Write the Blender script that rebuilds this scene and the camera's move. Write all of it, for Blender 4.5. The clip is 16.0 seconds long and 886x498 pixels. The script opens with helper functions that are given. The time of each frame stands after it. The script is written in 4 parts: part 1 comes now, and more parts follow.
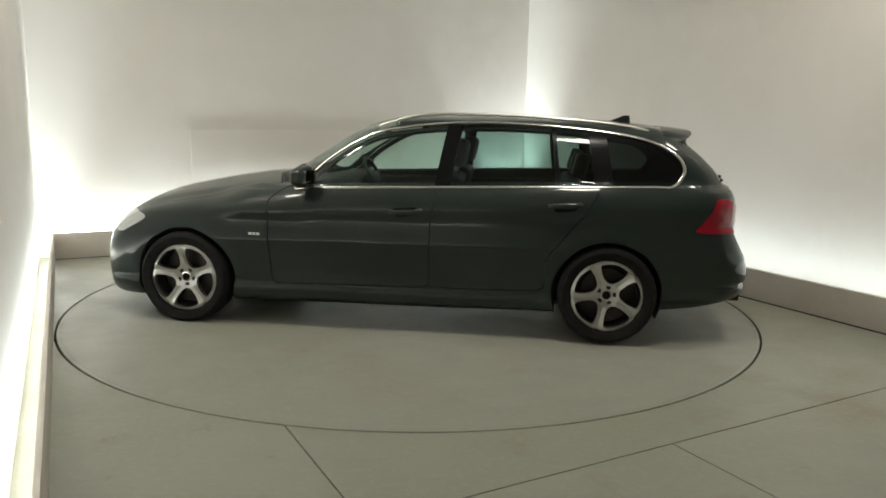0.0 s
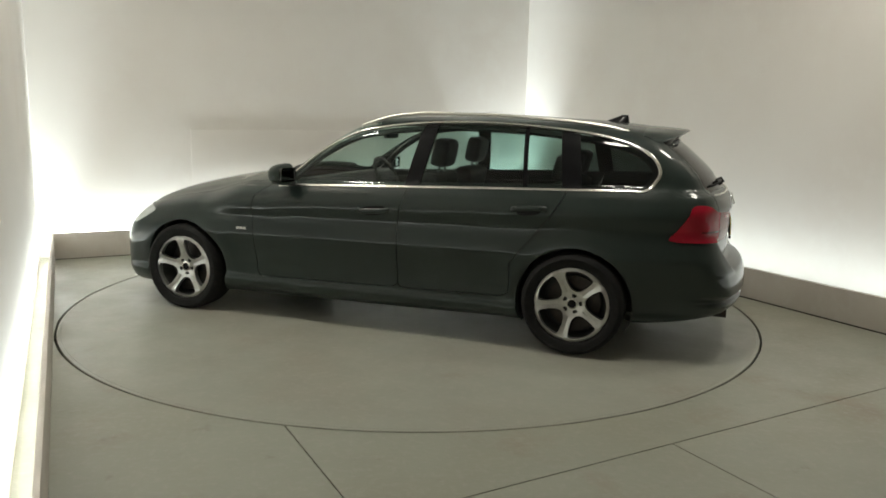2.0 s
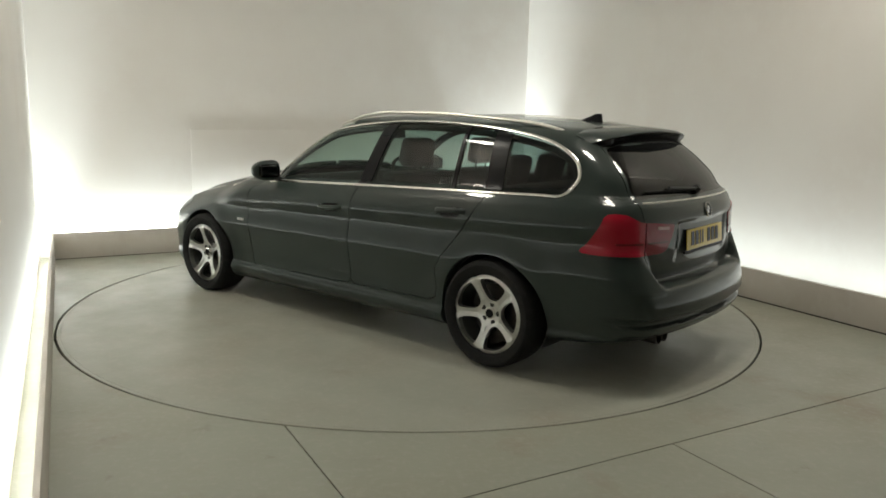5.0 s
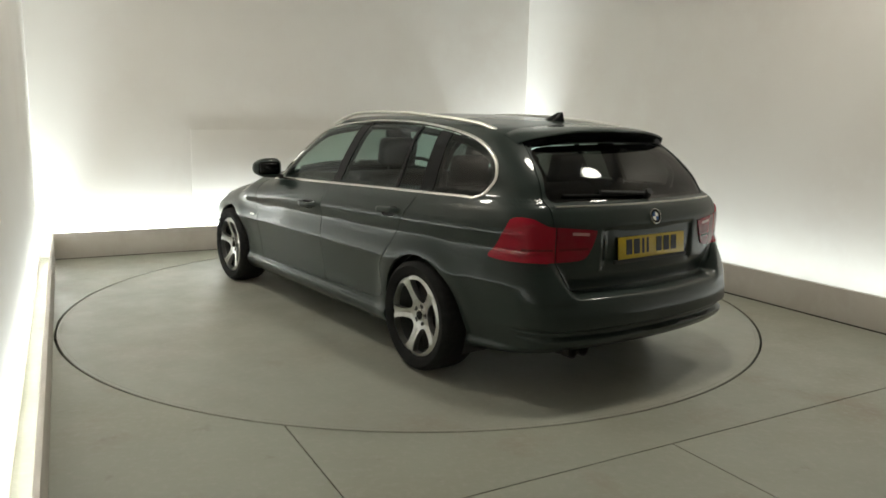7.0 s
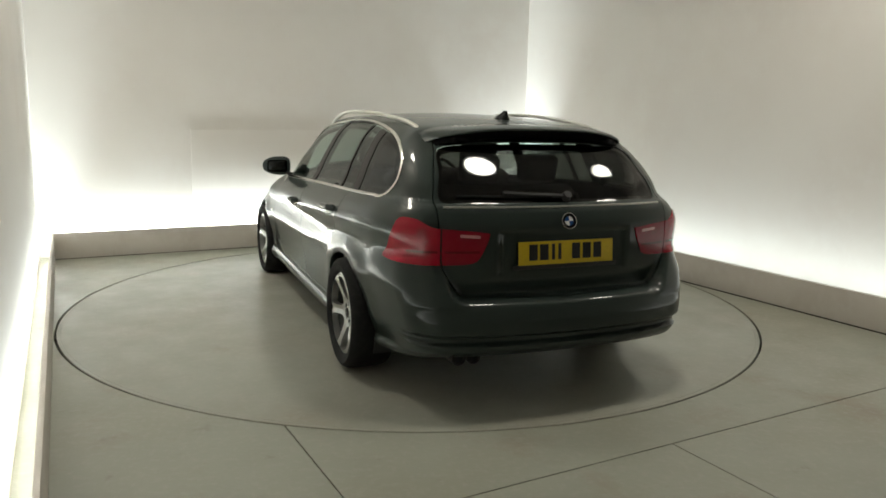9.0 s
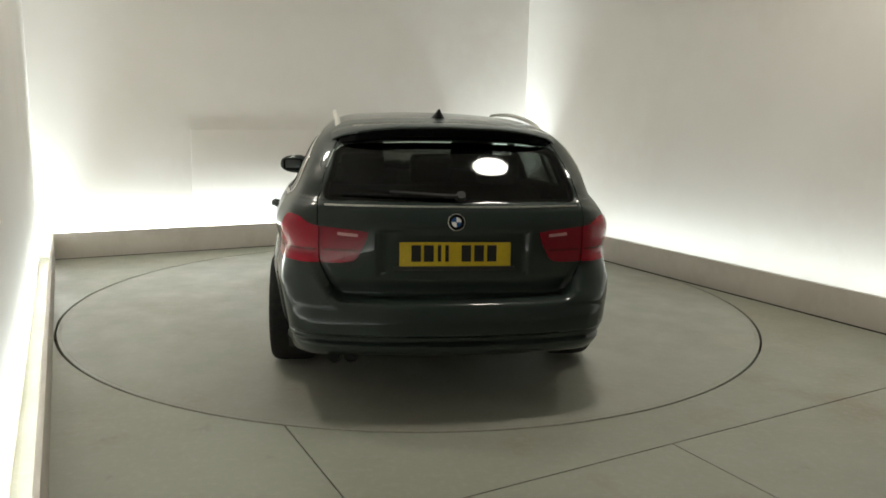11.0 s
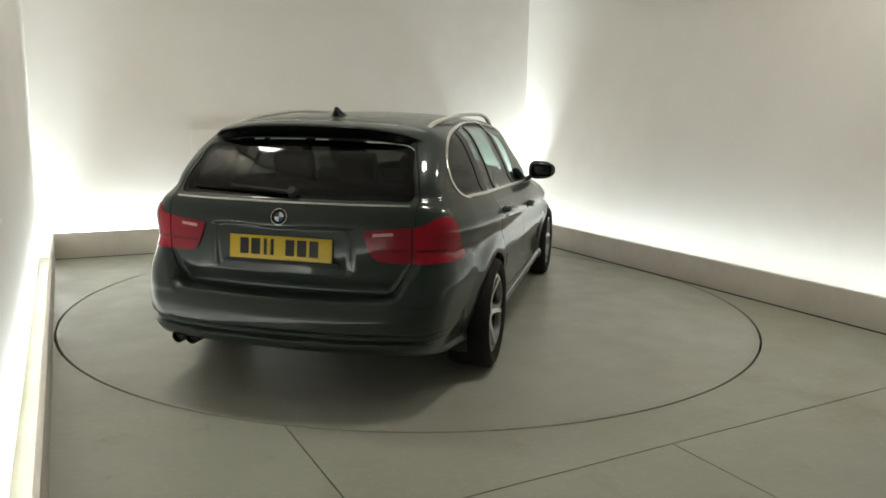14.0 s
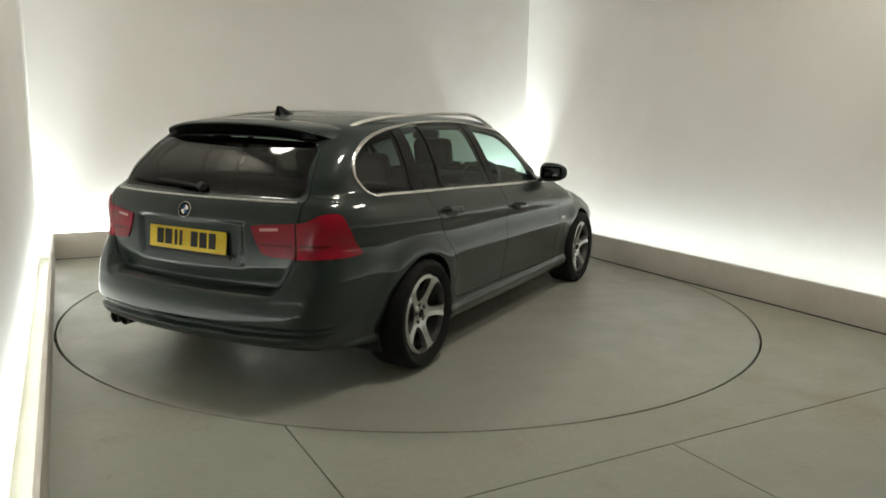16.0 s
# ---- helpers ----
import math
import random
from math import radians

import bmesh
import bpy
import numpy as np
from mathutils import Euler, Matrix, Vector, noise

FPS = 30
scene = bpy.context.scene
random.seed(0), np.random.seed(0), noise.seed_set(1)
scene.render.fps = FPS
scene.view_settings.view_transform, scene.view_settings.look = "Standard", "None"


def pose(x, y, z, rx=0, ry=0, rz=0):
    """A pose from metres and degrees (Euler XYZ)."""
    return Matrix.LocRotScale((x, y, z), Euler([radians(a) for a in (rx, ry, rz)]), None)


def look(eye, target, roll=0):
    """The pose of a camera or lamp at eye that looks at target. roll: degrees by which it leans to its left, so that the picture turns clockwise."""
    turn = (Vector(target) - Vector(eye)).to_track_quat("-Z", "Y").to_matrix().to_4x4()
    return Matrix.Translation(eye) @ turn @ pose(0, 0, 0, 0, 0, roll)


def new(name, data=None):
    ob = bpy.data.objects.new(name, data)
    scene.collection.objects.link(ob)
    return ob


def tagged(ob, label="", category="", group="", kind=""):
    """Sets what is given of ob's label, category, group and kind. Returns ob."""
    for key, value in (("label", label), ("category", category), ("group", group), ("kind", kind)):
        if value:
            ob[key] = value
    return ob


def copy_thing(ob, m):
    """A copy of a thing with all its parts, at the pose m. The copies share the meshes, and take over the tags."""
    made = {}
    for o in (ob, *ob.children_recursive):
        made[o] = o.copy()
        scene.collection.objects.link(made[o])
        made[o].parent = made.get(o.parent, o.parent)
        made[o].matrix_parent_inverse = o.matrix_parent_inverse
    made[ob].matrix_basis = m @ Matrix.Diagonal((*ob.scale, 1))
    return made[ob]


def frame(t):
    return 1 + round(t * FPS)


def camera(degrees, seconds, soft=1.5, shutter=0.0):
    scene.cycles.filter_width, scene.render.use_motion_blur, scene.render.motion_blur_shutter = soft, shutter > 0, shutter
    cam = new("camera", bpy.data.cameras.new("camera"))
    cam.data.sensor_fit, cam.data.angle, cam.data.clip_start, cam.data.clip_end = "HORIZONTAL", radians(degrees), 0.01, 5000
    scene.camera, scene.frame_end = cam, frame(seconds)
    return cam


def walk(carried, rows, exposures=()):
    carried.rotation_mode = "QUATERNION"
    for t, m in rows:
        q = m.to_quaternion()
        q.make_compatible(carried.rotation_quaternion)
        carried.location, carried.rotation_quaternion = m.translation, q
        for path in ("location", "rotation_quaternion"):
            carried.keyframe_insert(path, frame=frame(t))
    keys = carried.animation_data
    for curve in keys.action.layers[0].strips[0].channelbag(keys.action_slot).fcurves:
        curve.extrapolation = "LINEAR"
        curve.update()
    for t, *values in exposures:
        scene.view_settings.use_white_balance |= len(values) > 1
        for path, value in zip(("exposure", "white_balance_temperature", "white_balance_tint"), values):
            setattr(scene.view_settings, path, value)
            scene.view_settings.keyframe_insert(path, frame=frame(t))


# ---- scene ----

# ---- camera: fixed high beside the wall, looking across the turntable ----
cam = camera(61.56, 16.0, soft=1.7)
EYE = (0.0375, -5.5808, 1.3770)
VIEW = Matrix(((0.99940, -0.01677, -0.03030), (-0.02694, 0.17341, -0.98448), (0.02176, 0.98471, 0.17286)))
CAM_POSE = Matrix.Translation(EYE) @ VIEW.to_4x4()
walk(cam, [(0.0, CAM_POSE), (16.0, CAM_POSE)], exposures=[(0.0, 0.0), (16.0, 0.0)])

# ---- plan of the room: a rectangle turned against the world axes ----
TURN = 27.3
ROOM = pose(0, 0, 0, 0, 0, TURN)
KERB_L, KERB_R, KERB_B = -2.38, 2.47, 2.73
WALL_L, WALL_R, WALL_B, WALL_F = -2.85, 2.97, 2.86, -6.6
# the left side runs 2 degrees off square: its kerb and wall at v = 0, and their drift with v
SKEW, KERB_L0, WALL_L0 = 0.0345, -2.475, -2.600
KERB_H, CEIL = 0.245, 3.7
RING = 2.462
CAR_OFF = (0.027, 0.035)
ANGLES = [171.25, 165.14, 158.80, 152.26, 145.56, 138.73, 131.78, 124.74, 117.64, 110.48, 103.30, 96.10, 88.91, 81.74, 74.59, 67.49, 60.44]


def room(u, v, z=0.0):
    return ROOM @ Vector((u, v, z))


# ---- light ----
world = bpy.data.worlds.new("world")
scene.world = world
world.use_nodes = True
world.node_tree.nodes["Background"].inputs[0].default_value = (0.8, 0.85, 0.8, 1)
world.node_tree.nodes["Background"].inputs[1].default_value = 0.02


TUBE = (0.89, 1.0, 1.0)


def strip(name, a, b, watts, lean):
    """A fluorescent strip in a trough, from a to b, shining up and leaning to the wall."""
    data = bpy.data.lights.new(name, "AREA")
    a, b = room(*a), room(*b)
    data.shape, data.size, data.size_y, data.energy, data.color = "RECTANGLE", (b - a).length, 0.05, watts, TUBE
    ob = new(name, data)
    along = (b - a).normalized()
    up = (Vector((0, 0, 1)) + room(*lean)).normalized()
    side = up.cross(along).normalized()
    m = Matrix((along, side, up)).transposed() @ Matrix(((1, 0, 0), (0, -1, 0), (0, 0, -1)))
    ob.matrix_world = Matrix.Translation((a + b) / 2) @ m.to_4x4()
    return ob


strip("trough_tube_back", (KERB_L, KERB_B + 0.07, 0.10), (KERB_R, KERB_B + 0.07, 0.10), 98, (0, 0.0))
strip("trough_tube_right", (KERB_R + 0.22, -5.2, 0.10), (KERB_R + 0.22, KERB_B, 0.10), 26, (0.35, 0))
strip("trough_tube_left", (-2.54 - 4.4 * SKEW, -4.4, 0.10), (-2.54 + KERB_B * SKEW, KERB_B, 0.10), 60, (-0.15, 0))


def uplight(name, u, v, watts, lean_u, lean_v, blend):
    data = bpy.data.lights.new(name, "SPOT")
    data.spot_size, data.spot_blend, data.energy, data.color, data.shadow_soft_size = radians(62), blend, watts, (0.88, 0.98, 1.0), 0.03
    ob = new(name, data)
    ob.matrix_world = look(room(u, v, 0.12), room(u + lean_u, v + lean_v, 2.12))
    return ob


uplight("corner_uplight", 2.68, 2.68, 200, -0.12, 0.0, 0.55)
uplight("corner_uplight", -2.38, 2.78, 90, 0.05, 0.0, 0.95)


# ---- materials ----
def material(name, colour=(0.8, 0.8, 0.8), rough=0.5, metal=0.0, coat=0.0, coat_rough=0.03, spec=0.5, emit=None, power=0.0, transmission=0.0, ior=1.45, alpha=1.0):
    m = bpy.data.materials.new(name)
    m.use_nodes = True
    b = m.node_tree.nodes["Principled BSDF"]
    b.inputs["Base Color"].default_value = (*colour, 1)
    b.inputs["Roughness"].default_value = rough
    b.inputs["Metallic"].default_value = metal
    b.inputs["Coat Weight"].default_value = coat
    b.inputs["Coat Roughness"].default_value = coat_rough
    b.inputs["Specular IOR Level"].default_value = spec
    b.inputs["Transmission Weight"].default_value = transmission
    b.inputs["IOR"].default_value = ior
    b.inputs["Alpha"].default_value = alpha
    if emit:
        b.inputs["Emission Color"].default_value = (*emit, 1)
        b.inputs["Emission Strength"].default_value = power
    return m


def node(m, kind, **sets):
    n = m.node_tree.nodes.new(kind)
    for k, v in sets.items():
        n.inputs[k.replace("_", " ")].default_value = v
    return n


def mottled(m, layers, bump=(0.0, 60.0), rough_vary=None, stretch=(1, 1, 1)):
    """Varies the base colour by noise: layers of (scale, detail, colour, low, high); bump: (strength, scale)."""
    t = m.node_tree
    b = t.nodes["Principled BSDF"]
    coord = t.nodes.new("ShaderNodeTexCoord")
    mapping = node(m, "ShaderNodeMapping", Scale=stretch)
    t.links.new(coord.outputs["Object"], mapping.inputs["Vector"])
    last = None
    base = tuple(b.inputs["Base Color"].default_value)
    for scale, detail, colour, low, high in layers:
        n = node(m, "ShaderNodeTexNoise", Scale=scale, Detail=detail, Roughness=0.6)
        t.links.new(mapping.outputs[0], n.inputs["Vector"])
        r = node(m, "ShaderNodeMapRange", From_Min=low, From_Max=high)
        t.links.new(n.outputs["Fac"], r.inputs["Value"])
        mix = t.nodes.new("ShaderNodeMix")
        mix.data_type = "RGBA"
        t.links.new(r.outputs[0], mix.inputs[0])
        if last:
            t.links.new(last, mix.inputs[6])
        else:
            mix.inputs[6].default_value = base
        mix.inputs[7].default_value = (*colour, 1)
        last = mix.outputs[2]
    if last:
        t.links.new(last, b.inputs["Base Color"])
    if rough_vary:
        scale, low, high = rough_vary
        n = node(m, "ShaderNodeTexNoise", Scale=scale, Detail=6.0)
        t.links.new(mapping.outputs[0], n.inputs["Vector"])
        r = node(m, "ShaderNodeMapRange", From_Min=0.3, From_Max=0.7, To_Min=low, To_Max=high)
        t.links.new(n.outputs["Fac"], r.inputs["Value"])
        t.links.new(r.outputs[0], b.inputs["Roughness"])
    if bump[0] > 0:
        n = node(m, "ShaderNodeTexNoise", Scale=bump[1], Detail=6.0)
        t.links.new(mapping.outputs[0], n.inputs["Vector"])
        bn = node(m, "ShaderNodeBump", Strength=bump[0], Distance=0.01)
        t.links.new(n.outputs["Fac"], bn.inputs["Height"])
        t.links.new(bn.outputs[0], b.inputs["Normal"])
    return m


M = {}
M["wall"] = mottled(material("wall_paint", (0.80, 0.77, 0.73), 0.75, spec=0.25),
                    [(0.7, 3.0, (0.76, 0.72, 0.675), 0.4, 0.7), (5.0, 5.0, (0.80, 0.775, 0.735), 0.45, 0.8)], bump=(0.12, 90.0))
M["ceiling"] = mottled(material("ceiling_paint", (0.60, 0.57, 0.53), 0.85, spec=0.2), [(1.2, 3.0, (0.56, 0.53, 0.49), 0.4, 0.7)], bump=(0.1, 70.0))
M["kerb"] = mottled(material("kerb_paint", (0.60, 0.555, 0.505), 0.6, spec=0.35),
                    [(2.0, 4.0, (0.53, 0.485, 0.43), 0.45, 0.75), (14.0, 6.0, (0.62, 0.585, 0.54), 0.5, 0.8)], bump=(0.15, 40.0))
M["floor"] = mottled(material("floor_paint", (0.33, 0.342, 0.285), 0.5, spec=0.45),
                     [(0.55, 3.0, (0.315, 0.31, 0.245), 0.40, 0.66), (1.7, 5.0, (0.29, 0.245, 0.185), 0.55, 0.78), (6.0, 7.0, (0.25, 0.235, 0.19), 0.64, 0.80), (26.0, 8.0, (0.39, 0.375, 0.33), 0.5, 0.85)],
                     bump=(0.06, 45.0), rough_vary=(3.0, 0.28, 0.52))
M["disc"] = mottled(material("turntable_paint", (0.34, 0.35, 0.298), 0.48, spec=0.45),
                    [(0.9, 3.0, (0.325, 0.31, 0.255), 0.42, 0.68), (2.3, 5.0, (0.315, 0.28, 0.225), 0.58, 0.82), (7.0, 7.0, (0.28, 0.265, 0.22), 0.66, 0.82), (24.0, 8.0, (0.39, 0.38, 0.335), 0.5, 0.85)],
                    bump=(0.05, 45.0), rough_vary=(4.0, 0.28, 0.50))
M["joint"] = material("joint_dirt_gap_shade", (0.05, 0.045, 0.035), 0.9)
M["white_metal"] = material("white_metal", (0.8, 0.8, 0.78), 0.4)
M["lamp_glow"] = material("lamp_glow", (0.9, 0.9, 0.85), 0.5, emit=(1.0, 0.97, 0.80), power=10.0)

M["paint"] = material("green_grey_paint", (0.020, 0.030, 0.027), 0.35, spec=0.15, coat=0.68, coat_rough=0.035)
M["paint"] = mottled(M["paint"], [(900.0, 2.0, (0.042, 0.057, 0.052), 0.5, 0.8), (1.3, 2.0, (0.018, 0.027, 0.024), 0.4, 0.7)])
def window_glass(name, colour):
    """Clear tinted glass in thin panes: what is behind shows tinted, and the gloss grows towards a grazing view."""
    m = bpy.data.materials.new(name)
    m.use_nodes = True
    t = m.node_tree
    t.nodes.clear()
    out = t.nodes.new("ShaderNodeOutputMaterial")
    mix = t.nodes.new("ShaderNodeMixShader")
    clear = t.nodes.new("ShaderNodeBsdfTransparent")
    gloss = t.nodes.new("ShaderNodeBsdfGlossy")
    face = t.nodes.new("ShaderNodeLayerWeight")
    power = t.nodes.new("ShaderNodeMath")
    scale = t.nodes.new("ShaderNodeMath")
    clear.inputs["Color"].default_value = (*colour, 1)
    gloss.inputs["Roughness"].default_value = 0.035
    face.inputs["Blend"].default_value = 0.5
    power.operation, power.inputs[1].default_value = "POWER", 5.0
    scale.operation, scale.inputs[1].default_value, scale.inputs[2].default_value = "MULTIPLY_ADD", 0.9, 0.04
    t.links.new(face.outputs["Facing"], power.inputs[0])
    t.links.new(power.outputs[0], scale.inputs[0])
    t.links.new(scale.outputs[0], mix.inputs[0])
    t.links.new(clear.outputs[0], mix.inputs[1])
    t.links.new(gloss.outputs[0], mix.inputs[2])
    t.links.new(mix.outputs[0], out.inputs[0])
    return m


M["glass"] = window_glass("tinted_glass", (0.66, 0.79, 0.745))
M["dark_glass"] = window_glass("dark_privacy_glass", (0.13, 0.155, 0.145))
M["rear_glass"] = window_glass("rear_tinted_glass", (0.095, 0.088, 0.080))
M["rail"] = mottled(material("brushed_silver", (0.80, 0.78, 0.73), 0.38, metal=0.9), [(60.0, 3.0, (0.72, 0.70, 0.66), 0.4, 0.7)])
# the wheel alloy again, darkened in colour for the shade behind the spokes
M["barrel"] = material("shaded_alloy", (0.07, 0.07, 0.068), 0.45, metal=0.6)
M["mid_glass"] = window_glass("smoked_glass", (0.36, 0.46, 0.425))
M["chrome"] = mottled(material("satin_chrome", (0.78, 0.77, 0.74), 0.2, metal=1.0), [(30.0, 3.0, (0.7, 0.69, 0.66), 0.4, 0.7)])
M["gloss_black"] = material("gloss_black_trim", (0.008, 0.008, 0.009), 0.25, spec=0.16)
M["black"] = mottled(material("black_plastic", (0.018, 0.018, 0.018), 0.55), [(120.0, 3.0, (0.026, 0.026, 0.026), 0.4, 0.7)], bump=(0.1, 300.0))
M["rubber"] = mottled(material("tyre_rubber", (0.009, 0.009, 0.009), 0.8, spec=0.3), [(30.0, 5.0, (0.017, 0.016, 0.015), 0.45, 0.75)], bump=(0.2, 150.0))
M["alloy"] = mottled(material("silver_alloy", (0.55, 0.55, 0.535), 0.30, metal=0.9, coat=0.3), [(40.0, 4.0, (0.47, 0.47, 0.455), 0.45, 0.75)])
M["iron"] = mottled(material("brake_iron", (0.045, 0.04, 0.037), 0.45, metal=0.9), [(25.0, 4.0, (0.06, 0.05, 0.045), 0.45, 0.75)])
M["red"] = material("red_lens", (0.34, 0.006, 0.022), 0.2, spec=0.3, coat=0.35, coat_rough=0.03)
M["red_mid"] = material("deep_red_lens", (0.24, 0.005, 0.018), 0.2, spec=0.3, coat=0.3, coat_rough=0.03)
M["red_dark"] = material("dark_red_lens", (0.13, 0.004, 0.010), 0.2, spec=0.3, coat=0.3, coat_rough=0.02)
M["pink"] = material("clear_lens_strip", (0.62, 0.28, 0.30), 0.15, coat=1.0)
M["lens"] = material("clear_lens", (0.55, 0.57, 0.57), 0.15, metal=0.3, coat=1.0)
M["plate"] = mottled(material("yellow_plate", (0.62, 0.44, 0.015), 0.35, coat=0.4), [(60.0, 3.0, (0.56, 0.39, 0.015), 0.45, 0.75)])
# mirror glass dimmed in colour, as if it reflected dark surroundings
M["dark_mirror"] = material("dim_mirror", (0.06, 0.065, 0.065), 0.08, metal=1.0)
# grey chosen for what the car reflects of the unseen front wall
M["front_wall"] = mottled(material("unseen_wall_grey", (0.36, 0.34, 0.31), 0.8), [(1.5, 3.0, (0.32, 0.30, 0.27), 0.4, 0.7)])
M["ink"] = material("black_ink", (0.012, 0.012, 0.012), 0.4)
M["leather"] = mottled(material("black_leather", (0.022, 0.021, 0.020), 0.5), [(50.0, 4.0, (0.03, 0.029, 0.027), 0.4, 0.7)], bump=(0.2, 160.0))
M["cloth"] = mottled(material("headliner_cloth", (0.20, 0.19, 0.175), 0.9), [(80.0, 3.0, (0.16, 0.15, 0.14), 0.4, 0.7)])
M["blue"] = material("blue_enamel", (0.02, 0.08, 0.25), 0.2, coat=1.0)


# ---- building helpers ----
def mesh_object(name, bm, mat, smooth=True):
    me = bpy.data.meshes.new(name)
    bm.to_mesh(me)
    bm.free()
    for m in mat if isinstance(mat, (list, tuple)) else [mat]:
        me.materials.append(m)
    if smooth:
        me.polygons.foreach_set("use_smooth", [True] * len(me.polygons))
        me.set_sharp_from_angle(angle=radians(38))
    return new(name, me)


def field_part(name, bm, mat, parent=None, label=""):
    """A part that lies on the car's surface and takes its smooth normals."""
    ob = part(name, bm, mat, parent, label, False)
    shade_by_field(ob.data)
    return ob


def part(name, bm, mat, parent=None, label="", smooth=True):
    ob = mesh_object(name, bm, mat, smooth)
    if parent:
        ob.parent = parent
    return tagged(ob, label)


def box(bm, size, m, bevel=0.0, seg=2):
    made = bmesh.ops.create_cube(bm, size=1.0, matrix=m @ Matrix.Diagonal((*size, 1)))
    if bevel:
        edges = {e for v in made["verts"] for e in v.link_edges}
        bmesh.ops.bevel(bm, geom=list(edges), offset=bevel, segments=seg, affect="EDGES", profile=0.6)


def ring_sweep(bm, profile, n, m=Matrix.Identity(4), closed=True):
    """Turns a closed profile of (radius, height) round the local z axis."""
    rows = []
    for i in range(n):
        a = 2 * math.pi * i / n
        rows.append([bm.verts.new(m @ Vector((r * math.cos(a), r * math.sin(a), z))) for r, z in profile])
    k = len(profile)
    for i in range(n):
        p, q = rows[i], rows[(i + 1) % n]
        for j in range(k if closed else k - 1):
            bm.faces.new((p[j], q[j], q[(j + 1) % k], p[(j + 1) % k]))
    bmesh.ops.recalc_face_normals(bm, faces=bm.faces)


def sweep(bm, path, profile, closed=False, up=None):
    """Carries a closed profile of (across, out) along path; up: the out direction at each point."""
    n = len(path)
    rows = []
    for i in range(n):
        if closed:
            t = path[(i + 1) % n] - path[i - 1]
        else:
            t = path[min(i + 1, n - 1)] - path[max(i - 1, 0)]
        t.normalize()
        o = (up[i] - t * up[i].dot(t)).normalized()
        s = o.cross(t)
        rows.append([bm.verts.new(path[i] + s * a + o * b) for a, b in profile])
    k = len(profile)
    for i in range(n if closed else n - 1):
        p, q = rows[i], rows[(i + 1) % n]
        for j in range(k):
            bm.faces.new((p[j], p[(j + 1) % k], q[(j + 1) % k], q[j]))
    if not closed:
        bm.faces.new(rows[0])
        bm.faces.new(rows[-1][::-1])
    bmesh.ops.recalc_face_normals(bm, faces=bm.faces)


def round_profile(rx, ry, n=10):
    return [(rx * math.cos(2 * math.pi * i / n), ry * math.sin(2 * math.pi * i / n)) for i in range(n)]


# ---- ceiling lamps ----
def ceiling_lamp(u, v, watts):
    base = new("ceiling_lamp")
    base.matrix_world = ROOM @ pose(u, v, CEIL)
    tagged(base, "round white ceiling downlight with a glowing disc", "lamp", "ceiling downlights")
    bm = bmesh.new()
    ring_sweep(bm, [(0.25, 0.0), (0.30, 0.0), (0.30, -0.03), (0.285, -0.045), (0.25, -0.03)], 40)
    part("rim", bm, M["white_metal"], base)
    bm = bmesh.new()
    bmesh.ops.create_circle(bm, cap_ends=True, segments=40, radius=0.25, matrix=pose(0, 0, -0.02, 180))
    part("diffuser", bm, M["lamp_glow"], base)
    data = bpy.data.lights.new("downlight", "AREA")
    data.shape, data.size, data.energy, data.color = "DISK", 0.48, watts, (1.0, 0.95, 0.84)
    ob = new("downlight", data)
    ob.matrix_world = ROOM @ pose(u, v, CEIL - 0.06)
    return base


# ---- the room ----
def slab(name, size, m, mat, label, category, bevel=0.0, kind="structure"):
    bm = bmesh.new()
    box(bm, size, Matrix.Identity(4), bevel)
    ob = mesh_object(name, bm, mat)
    ob.matrix_world = ROOM @ m
    return tagged(ob, label, category, kind=kind)


LEN_V = WALL_B - WALL_F
MID_V = (WALL_B + WALL_F) / 2
LEN_U = WALL_R - WALL_L
MID_U = (WALL_L + WALL_R) / 2
slab("wall_back", (LEN_U + 0.4, 0.2, CEIL), pose(MID_U, WALL_B + 0.1, CEIL / 2), M["wall"], "plain off-white painted studio wall lit from below", "wall")
slab("wall_right", (0.2, LEN_V, CEIL), pose(WALL_R + 0.1, MID_V, CEIL / 2), M["wall"], "plain off-white painted studio wall lit from below", "wall")
SKEW_DEG = -math.degrees(math.atan(SKEW))
slab("wall_left", (0.2, LEN_V + 0.3, CEIL), pose(WALL_L0 + MID_V * SKEW, MID_V, CEIL / 2, 0, 0, SKEW_DEG) @ pose(-0.1, 0, 0), M["wall"], "plain off-white painted studio wall lit from below", "wall")
# added out of view: closes the room and sets the car's reflections
slab("unseen_wall_front", (LEN_U + 0.4, 0.2, CEIL), pose(MID_U, WALL_F - 0.1, CEIL / 2), M["front_wall"], "unseen grey wall added to close the room", "wall")
slab("ceiling", (LEN_U + 0.4, LEN_V + 0.4, 0.2), pose(MID_U, MID_V, CEIL + 0.1), M["ceiling"], "plain painted studio ceiling", "ceiling")
# the proud board on the back wall
slab("wall_panel", (2.35, 0.009, 0.94), pose(-1.10 + 1.175, WALL_B - 0.0045, 0.745), M["wall"], "flush off-white board fixed on the back wall", "panel", 0.003)


